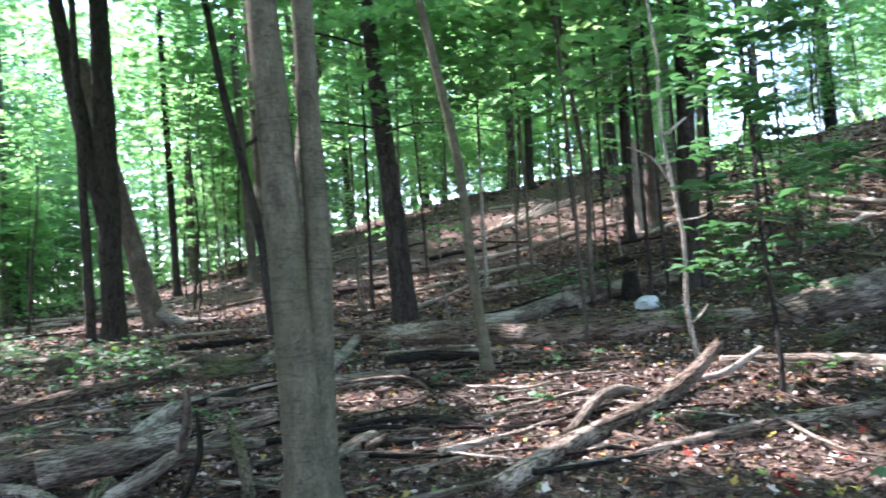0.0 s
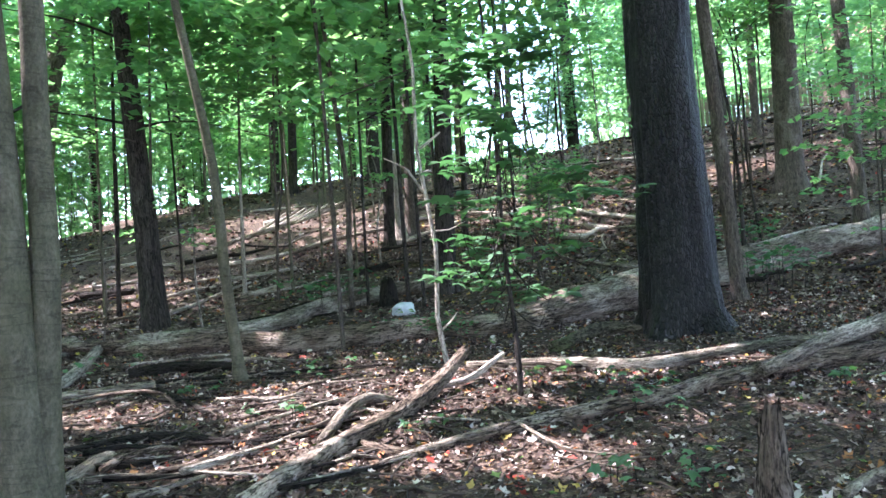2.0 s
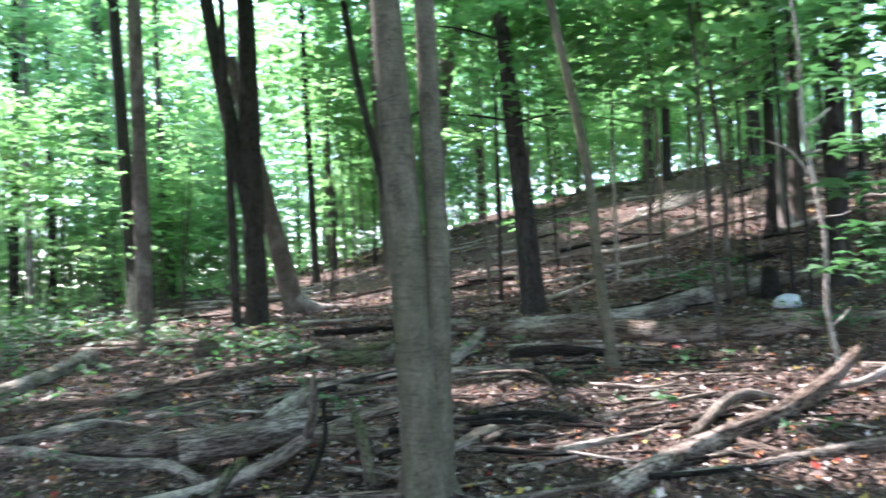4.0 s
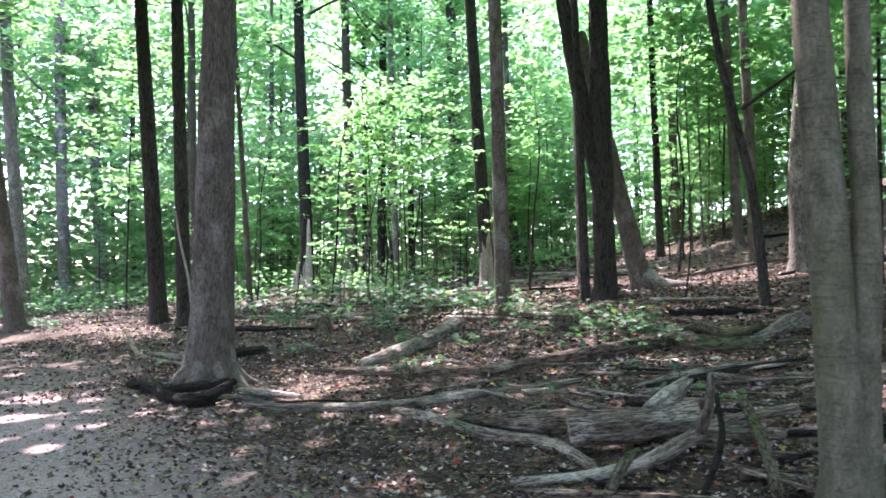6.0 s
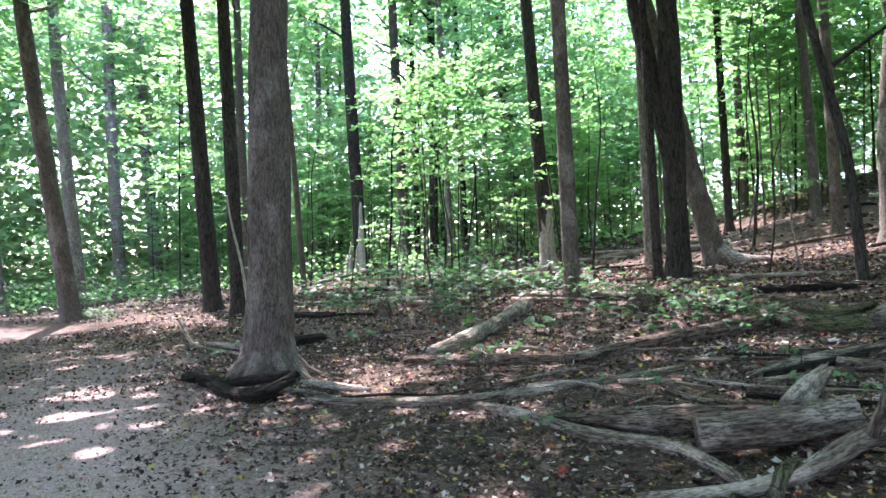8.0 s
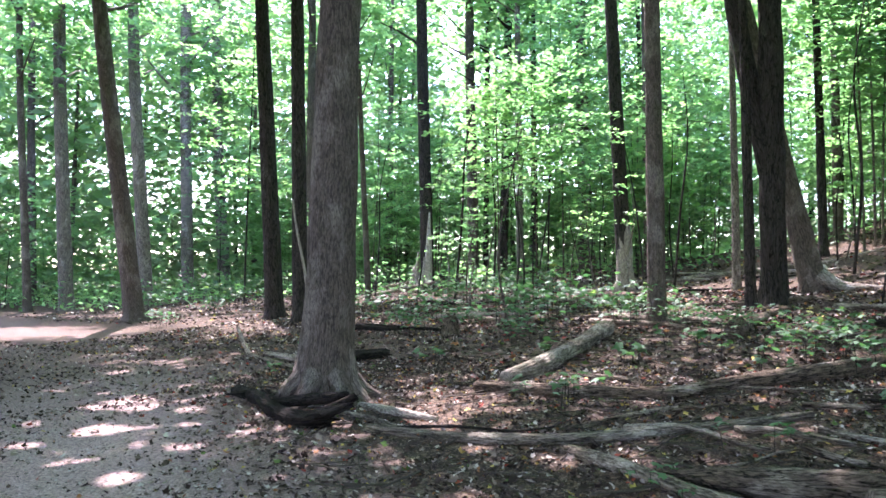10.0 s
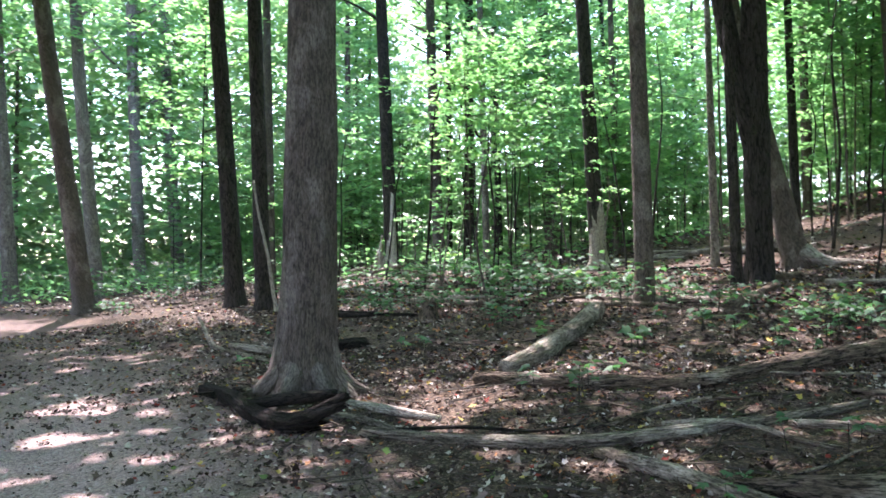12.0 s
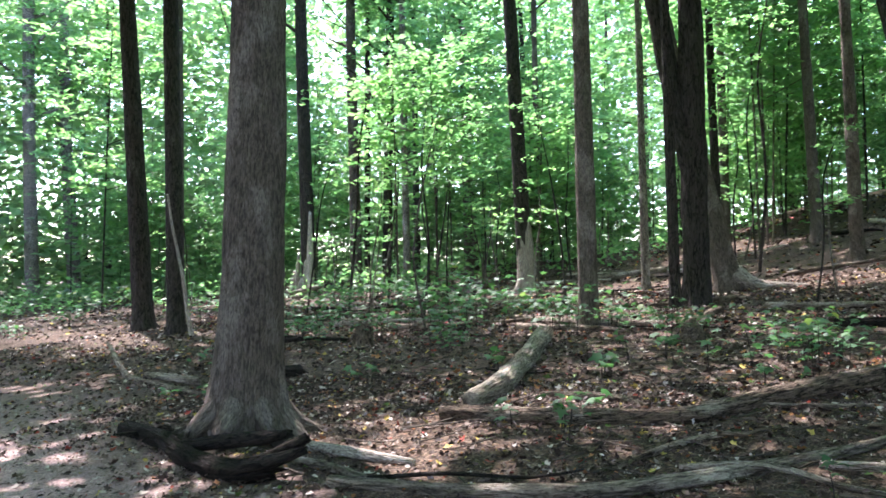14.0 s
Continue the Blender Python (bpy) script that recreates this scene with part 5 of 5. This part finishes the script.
def bare_stem(seed, height, r, mat):
    """A whip of a sapling, nearly leafless."""
    gen = np.random.default_rng(seed)
    root = thing("thin_sapling", "thin nearly bare woodland sapling", "sapling", (0, 0, 0), "thin saplings")
    k = gen.normal(0, 0.1, (3, 2))
    v, f = tube([(0, 0, -0.1, r * 1.2), (k[0, 0], k[0, 1], height * 0.35, r), (k[1, 0], k[1, 1], height * 0.7, r * 0.7), (k[2, 0] * 2, k[2, 1] * 2, height, r * 0.3)], 6, 0.4, 0.05, seed)
    part("trunk", raw_mesh("trunk", v, f, mat), root)
    p, s = sprays((k[2, 0] * 1.5, k[2, 1] * 1.5, height * 0.85), (0.5, 0.5, height * 0.2), 7, 12, 0.12, gen, 0.05, 0.25)
    v, f = leaves(p, s, 0.3, QUAD, gen)
    part("leaves", raw_mesh("leaves", v, f, LEAF, False), root)
    return root


stems = [bare_stem(81, 4.2, 0.022, BARK_DARK), bare_stem(82, 3.2, 0.017, BARK_BROWN), bare_stem(83, 5.5, 0.028, BARK_DARK), bare_stem(84, 2.4, 0.02, BARK_PALE)]
spread = np.random.default_rng(8)
planted = 0
while planted < 76:
    b, d = (spread.uniform(-45, 14), spread.uniform(12, 27)) if planted < 28 else (spread.uniform(14, 62), spread.uniform(17, 38))
    x, y = polar(b, d)
    if 0.49 * x + 0.87 * y < 5 or min(math.hypot(x - a, y - c) for a, c in named) < 1.6:
        continue
    ob = stems[planted % 4] if planted < 4 else copy_thing(stems[planted % 4], Matrix())
    ob.matrix_basis = pose(x, y, gz(x, y), float(spread.normal(0, 3)), float(spread.normal(0, 3)), float(spread.uniform(0, 360)))
    k = float(spread.uniform(0.7, 1.2))
    ob.scale = (k, k, k)
    planted += 1

# dead wood strewn over the hillside and the far floor
for i in range(135):
    if i >= 90:
        x, y = spread.uniform(7, 20), spread.uniform(10.5, 25)
    elif i < 60:
        x, y = spread.uniform(-5, 11), spread.uniform(14.5, 28)
    else:
        x, y = spread.uniform(-20, -6), spread.uniform(12, 26)
    a, L, r = spread.normal(-0.1, 0.5), spread.uniform(0.8, 3.2), spread.uniform(0.015, 0.06)
    rows = [(x + math.cos(a) * L * (k - 0.5) + spread.normal(0, 0.05), y + math.sin(a) * L * (k - 0.5) + spread.normal(0, 0.08), r * (1.1 - 0.5 * k), abs(spread.normal(0, 0.03))) for k in (0, 0.35, 0.7, 1.0)]
    fallen("dead_branch", "weathered dead branch lying on the woodland slope", "branch", rows, (DEAD_GREY, DEAD_DARK, DEAD_BROWN, BLEACHED)[i % 4 if i % 8 else 3], 6, 0.12, group="scattered dead branches", step=0.3)


# ---- leafy sapling in front, and seedlings ----
def leafy_sapling(x, y):
    gen = np.random.default_rng(3)
    root = thing("maple_sapling", "slim young maple with broad layered green leaves", "sapling", (x, y, gz(x, y)))
    pts = [(0, 0, -0.1, 0.026), (0, 0, 0.4, 0.022), (-0.05, 0.01, 1.2, 0.019), (-0.06, 0.02, 2.2, 0.015), (-0.16, 0.03, 4.2, 0.008)]
    v, f = tube(pts, 8, 0.15, 0.05, 2.0)
    part("trunk", raw_mesh("trunk", v, f, BARK_DARK), root)
    P, S = [], []
    for i in range(24):
        h = 0.7 + 0.085 * i
        a = gen.uniform(0, 6.28)
        L = gen.uniform(0.4, 0.95) * (1.1 - 0.2 * abs(h - 1.4))
        e = np.array((math.cos(a) * L, math.sin(a) * L, h + 0.12))
        v, f = tube([(-0.03, 0, h, 0.006), tuple(e * 0.6 + np.array((0, 0, 0.02))) + (0.004,), tuple(e) + (0.002,)], 5, 0.2, 0.05, i)
        part("twig", raw_mesh("twig", v, f, BARK_DARK), root)
        k = int(16 + 16 * gen.random())
        t = gen.uniform(0.35, 1.1, k)[:, None]
        P.append(t * e + (1 - t) * np.array((0, 0, h)) + gen.normal(0, 1, (k, 3)) * np.array((0.13, 0.13, 0.035)))
        S.append(gen.uniform(0.11, 0.21, k))
    v, f = leaves(np.vstack(P), np.concatenate(S), 0.15, MAPLE, gen)
    part("leaves", raw_mesh("leaves", v, f, LEAF_NEAR), root, "broad lobed green leaves")


leafy_sapling(2.40, 6.14)


def seedling(seed, height, width, count, size):
    """A clump of low maple seedlings."""
    gen = np.random.default_rng(seed)
    root = thing("seedling_clump", "clump of low green maple seedlings", "seedlings", (0, 0, 0), "seedlings on the woodland floor")
    n = max(3, count // 9)
    stems = gen.normal(0, width * 0.4, (n, 2))
    P, S = [], []
    for i, (a, b) in enumerate(stems):
        h = height * gen.uniform(0.5, 1.0)
        v, f = tube([(a, b, -0.05, 0.005), (a * 1.05, b * 1.05, h * 0.6, 0.004), (a * 1.1, b * 1.1, h, 0.002)], 4, 0.2, 0.02, i)
        part("stem", raw_mesh("stem", v, f, BARK_DARK), root)
        k = count // n
        P.append(np.array((a * 1.1, b * 1.1, h)) + gen.normal(0, 1, (k, 3)) * np.array((width * 0.22, width * 0.22, height * 0.16)))
        S.append(gen.uniform(0.7, 1.3, k) * size)
    p = np.vstack(P)
    p[:, 2] = np.maximum(p[:, 2], 0.04)
    v, f = leaves(p, np.concatenate(S), 0.3, MAPLE, gen)
    part("leaves", raw_mesh("leaves", v, f, LEAF_NEAR), root)
    return root


bush = [seedling(11, 0.42, 0.75, 90, 0.11), seedling(12, 0.5, 0.9, 130, 0.11)]
tiny = [seedling(13, 0.16, 0.22, 14, 0.085), seedling(14, 0.22, 0.3, 22, 0.08)]
for kinds, places in (
    (bush, ((-11.47, 13.54, 1), (-11.97, 12.72, .8), (-9.03, 11.9, .8), (-8.7, 15.4, 1.1), (-7.7, 14.5, .8), (-10.24, 15.26, 1.4), (-13.3, 14.8, 1.3), (-12.1, 16.4, 1.5), (-14.6, 17.4, 1.6), (-4.64, 12.07, .8),
            (-12.94, 17.66, 1.6), (-14.09, 19.6, 1.7), (-21.35, 13.54, 1.0), (-30.4, 18.4, 1.5), (-6.36, 13.6, .7), (2.17, 14.54, 1.1), (2.95, 9.46, .55), (2.58, 9.87, .6), (8.0, 10.6, 1.3), (-4.36, 10.81, .9), (-3.45, 9.85, .8), (-6.6, 13.27, .9),
            (-16.4, 19.5, 1.4), (-18.2, 16.6, 1.1), (-17.0, 22.0, 1.6), (-26.5, 20.0, 1.6), (-33.0, 24.0, 1.8), (9.2, 12.9, 1.2), (-24.0, 16.8, 1.2), (-8.2, 13.6, 1.2), (-9.6, 13.0, 1.0), (-10.9, 14.4, 1.2), (-12.9, 13.6, 1.0), (-15.6, 15.4, 1.2))),
    (tiny, ((-6.48, 10.31, 1.6), (-6.07, 7.98, 1.3), (-5.75, 8.1, 1.2), (-3.8, 5.71, .7), (2.0, 4.02, .8), (2.23, 3.75, .9), (2.67, 6.29, 1.0), (2.93, 5.04, .9), (0.68, 6.5, .9), (1.52, 5.43, .7), (4.24, 4.75, .9), (1.09, 8.27, .9),
            (-7.4, 10.4, 1.4), (-5.2, 10.7, 1.5), (-8.9, 9.6, 1.2), (-3.0, 8.4, 1.1), (-1.9, 6.9, .8), (3.2, 5.6, .9), (-2.3, 7.4, 1.0), (-9.9, 8.3, 1.1), (-0.1, 7.7, .8), (-12.2, 10.6, 1.3), (-6.0, 11.6, 1.5), (-3.6, 7.0, .9), (-4.8, 9.9, 1.1), (-1.2, 10.3, 1.2)))):
    for i, (x, y, k) in enumerate(places):
        ob = kinds[i % 2] if i < 2 else copy_thing(kinds[i % 2], Matrix())
        ob.matrix_basis = pose(x, y, gz(x, y), 0, 0, i * 77 % 360)
        ob.scale = (k, k, k)


# ---- fence and house above the hill ----
def fence():
    root = thing("fence", "weathered brown board fence along the hilltop", "fence", (22.0, 33.6, gz(22.0, 33.6)))
    bm = bmesh.new()
    bmesh.ops.create_cube(bm, size=1.0, matrix=Matrix.Diagonal((0.16, 0.03, 2.0, 1)))
    bmesh.ops.bevel(bm, geom=bm.edges[:], offset=0.006, segments=1)
    board = bpy.data.meshes.new("board")
    bm.to_mesh(board)
    bm.free()
    board.materials.append(FENCE_WOOD)
    bm = bmesh.new()
    bmesh.ops.create_cube(bm, size=1.0, matrix=Matrix.Diagonal((2.5, 0.05, 0.09, 1)))
    rail = bpy.data.meshes.new("rail")
    bm.to_mesh(rail)
    bm.free()
    rail.materials.append(FENCE_WOOD)
    dx, dy = 0.66, -0.75
    a = math.degrees(math.atan2(dy, dx))
    for i in range(46):
        x, y = 22.0 + dx * 0.2 * i, 33.6 + dy * 0.2 * i
        ob = part("board", board, root)
        ob.matrix_basis = pose(x - 22.0, y - 33.6, gz(x, y) - root.location.z + 0.98 + 0.015 * math.sin(i * 7), 0, 0, a)
    for i in range(4):
        x, y = 22.0 + dx * (1.15 + 2.45 * i) + 0.03, 33.6 + dy * (1.15 + 2.45 * i) + 0.03
        for h in (0.5, 1.6):
            part("rail", rail, root).matrix_basis = pose(x - 22.0, y - 33.6, gz(x, y) - root.location.z + h, 0, 0, a)


fence()


def box(name, w, d, h, mat, parent, at, label=""):
    bm = bmesh.new()
    bmesh.ops.create_cube(bm, size=1.0, matrix=Matrix.Diagonal((w, d, h, 1)))
    bmesh.ops.bevel(bm, geom=bm.edges[:], offset=0.02, segments=1)
    me = bpy.data.meshes.new(name)
    bm.to_mesh(me)
    bm.free()
    me.materials.append(mat)
    ob = part(name, me, parent, label)
    ob.location = at
    return ob


def house():
    x, y = 43.0, 43.0
    root = thing("house", "pale rendered house with a reddish-brown roof", "house", (x, y, gz(x, y)))
    root.rotation_euler = (0, 0, radians(-40))
    box("wall", 11, 8, 7.4, HOUSE_WALL, root, (0, 0, 3.7))
    bm = bmesh.new()
    vs = [bm.verts.new(p) for p in ((-6, -4.6, 7.2), (6, -4.6, 7.2), (6, 4.6, 7.2), (-6, 4.6, 7.2), (-6, 0, 10), (6, 0, 10))]
    for q in ((0, 1, 5, 4), (2, 3, 4, 5), (0, 4, 3), (1, 2, 5), (3, 2, 1, 0)):
        bm.faces.new([vs[k] for k in q])
    me = bpy.data.meshes.new("roof")
    bm.to_mesh(me)
    bm.free()
    me.materials.append(ROOF_TILE)
    part("roof", me, root)
    for wx in (-3.4, 0, 3.4):
        for wz in (2.2, 5.2):
            w = box("window", 1.3, 0.08, 1.5, FENCE_WOOD, root, (wx, -4.03, wz))
            box("pane", 1.1, 0.03, 1.3, GLASS, w, (0, -0.05, 0))


house()


# ---- litter ----
def litter():
    gen = np.random.default_rng(99)
    def sample(n, x0, x1, y0, y1, keep_trail):
        p = np.stack([gen.uniform(x0, x1, n), gen.uniform(y0, y1, n)], 1)
        bend = np.maximum(-p[:, 0] - 10, 0)
        s = 0.49 * p[:, 0] + 0.87 * p[:, 1] + 0.011 * bend ** 2
        thick = 0.35 + 0.65 * (0.5 + 0.5 * np.sin(1.3 * p[:, 0] + 0.4) * np.sin(1.1 * p[:, 1] + 0.9 * p[:, 0]))
        w = (keep_trail + (1.0 - keep_trail) * (smooth(-0.1, 1.9, s) * (0.6 + 0.4 * smooth(-4.5, 0.5, p[:, 0])) + 0.45 * smooth(3.5, 9.0, s) * smooth(-0.5, -4.5, p[:, 0]) + 0.4 * smooth(-8, -13, p[:, 0]) * smooth(1.5, -0.5, s))) * thick
        return p[gen.random(n) < w]
    whole = ((sample(60000, -11, 11, 2.2, 10, 0.02), 0.035, 0.085), (sample(36000, -20, 12, 9, 21, 0.10), 0.05, 0.11))
    crumbs = ((sample(125000, -11, 8, 2.2, 10, 0.06), 0.014, 0.05),)
    afar = ((sample(72000, -20, 12, 9, 21, 0.25), 0.03, 0.08), (sample(16000, -22, -10.5, 2.5, 9.5, 0.3), 0.03, 0.075), (sample(34000, -34, 16, 14, 34, 0.05), 0.08, 0.17), (sample(40000, 8, 28, 8, 36, 0.05), 0.07, 0.16))
    V, F, base = [], [], 0
    for sets, shape in ((whole, DRY), (crumbs, CRUMB), (afar, QUAD)):
        for p, a, b in sets:
            q = np.column_stack([p, ground_z(p[:, 0], p[:, 1]) + gen.uniform(0.003, 0.02, len(p))])
            v, f = leaves(q, gen.uniform(a, b, len(p)), 0.42, shape, gen)
            V.append(v)
            F += [tuple(k + base for k in g) for g in f]
            base += len(v)
    v, f = np.vstack(V), F
    tagged(new("leaf_litter", raw_mesh("leaf_litter", v, f, LITTER, False)), "dry brown curled leaves with a few red and yellow ones", "leaf litter", kind="stuff")


litter()


def pebbles():
    """Grit and small stones trodden into the trail."""
    gen = np.random.default_rng(12)
    p = np.stack([gen.uniform(-13, -2, 26000), gen.uniform(1.6, 8.5, 26000)], 1)
    s = 0.49 * p[:, 0] + 0.87 * p[:, 1]
    p = p[(s > -1.6) & (s < 1.2 + gen.normal(0, 0.3, len(p)))]
    r = 0.004 + 0.011 * gen.random(len(p)) ** 3
    base = np.array([(1, 0, 0), (0.3, 0.95, 0), (-0.8, 0.6, 0), (-0.8, -0.6, 0), (0.3, -0.95, 0), (0.1, 0.05, 0.7)])
    a = gen.uniform(0, 6.28, len(p))
    c, k = np.cos(a)[:, None], np.sin(a)[:, None]
    x = base[None, :, 0] * c - base[None, :, 1] * k
    y = base[None, :, 0] * k + base[None, :, 1] * c
    v = np.stack([p[:, :1] + x * r[:, None], p[:, 1:] + y * r[:, None], ground_z(p[:, 0], p[:, 1])[:, None] + 0.001 + base[None, :, 2] * r[:, None]], -1).reshape(-1, 3)
    f = [(i * 6 + j, i * 6 + (j + 1) % 5, i * 6 + 5) for i in range(len(p)) for j in range(5)]
    tagged(new("trail_grit", raw_mesh("trail_grit", v, f, PEBBLE, False)), "small grey and brown stones pressed into the trail", "gravel", kind="stuff")


pebbles()


def twigs():
    gen = np.random.default_rng(31)
    n = 1700
    V, F = [], []
    for i in range(n):
        x, y = gen.uniform(-10, 6), gen.uniform(3.5, 14)
        if 0.49 * x + 0.87 * y < 1.5:
            continue
        a, L, r = gen.uniform(0, 6.28), gen.uniform(0.1, 0.55), gen.uniform(0.0025, 0.007)
        d = np.array((math.cos(a), math.sin(a)))
        o = np.array((-d[1], d[0]))
        base = len(V)
        for k in (0, 0.5, 1.0):
            q = np.array((x, y)) + d * L * (k - 0.5) + o * L * 0.1 * math.sin(k * 3.1 + i)
            z = gz(*q) + 0.02 + 0.02 * k
            for e, h in ((0, r), (r, -r), (-r, -r)):
                V.append((q[0] + o[0] * e, q[1] + o[1] * e, z + h))
        for k in range(2):
            for j in range(3):
                F.append((base + 3 * k + j, base + 3 * k + (j + 1) % 3, base + 3 * k + 3 + (j + 1) % 3, base + 3 * k + 3 + j))
    tagged(new("twig_litter", raw_mesh("twig_litter", V, F, DEAD_GREY)), "small dry twigs strewn through the dead leaves", "twigs", kind="stuff")


twigs()
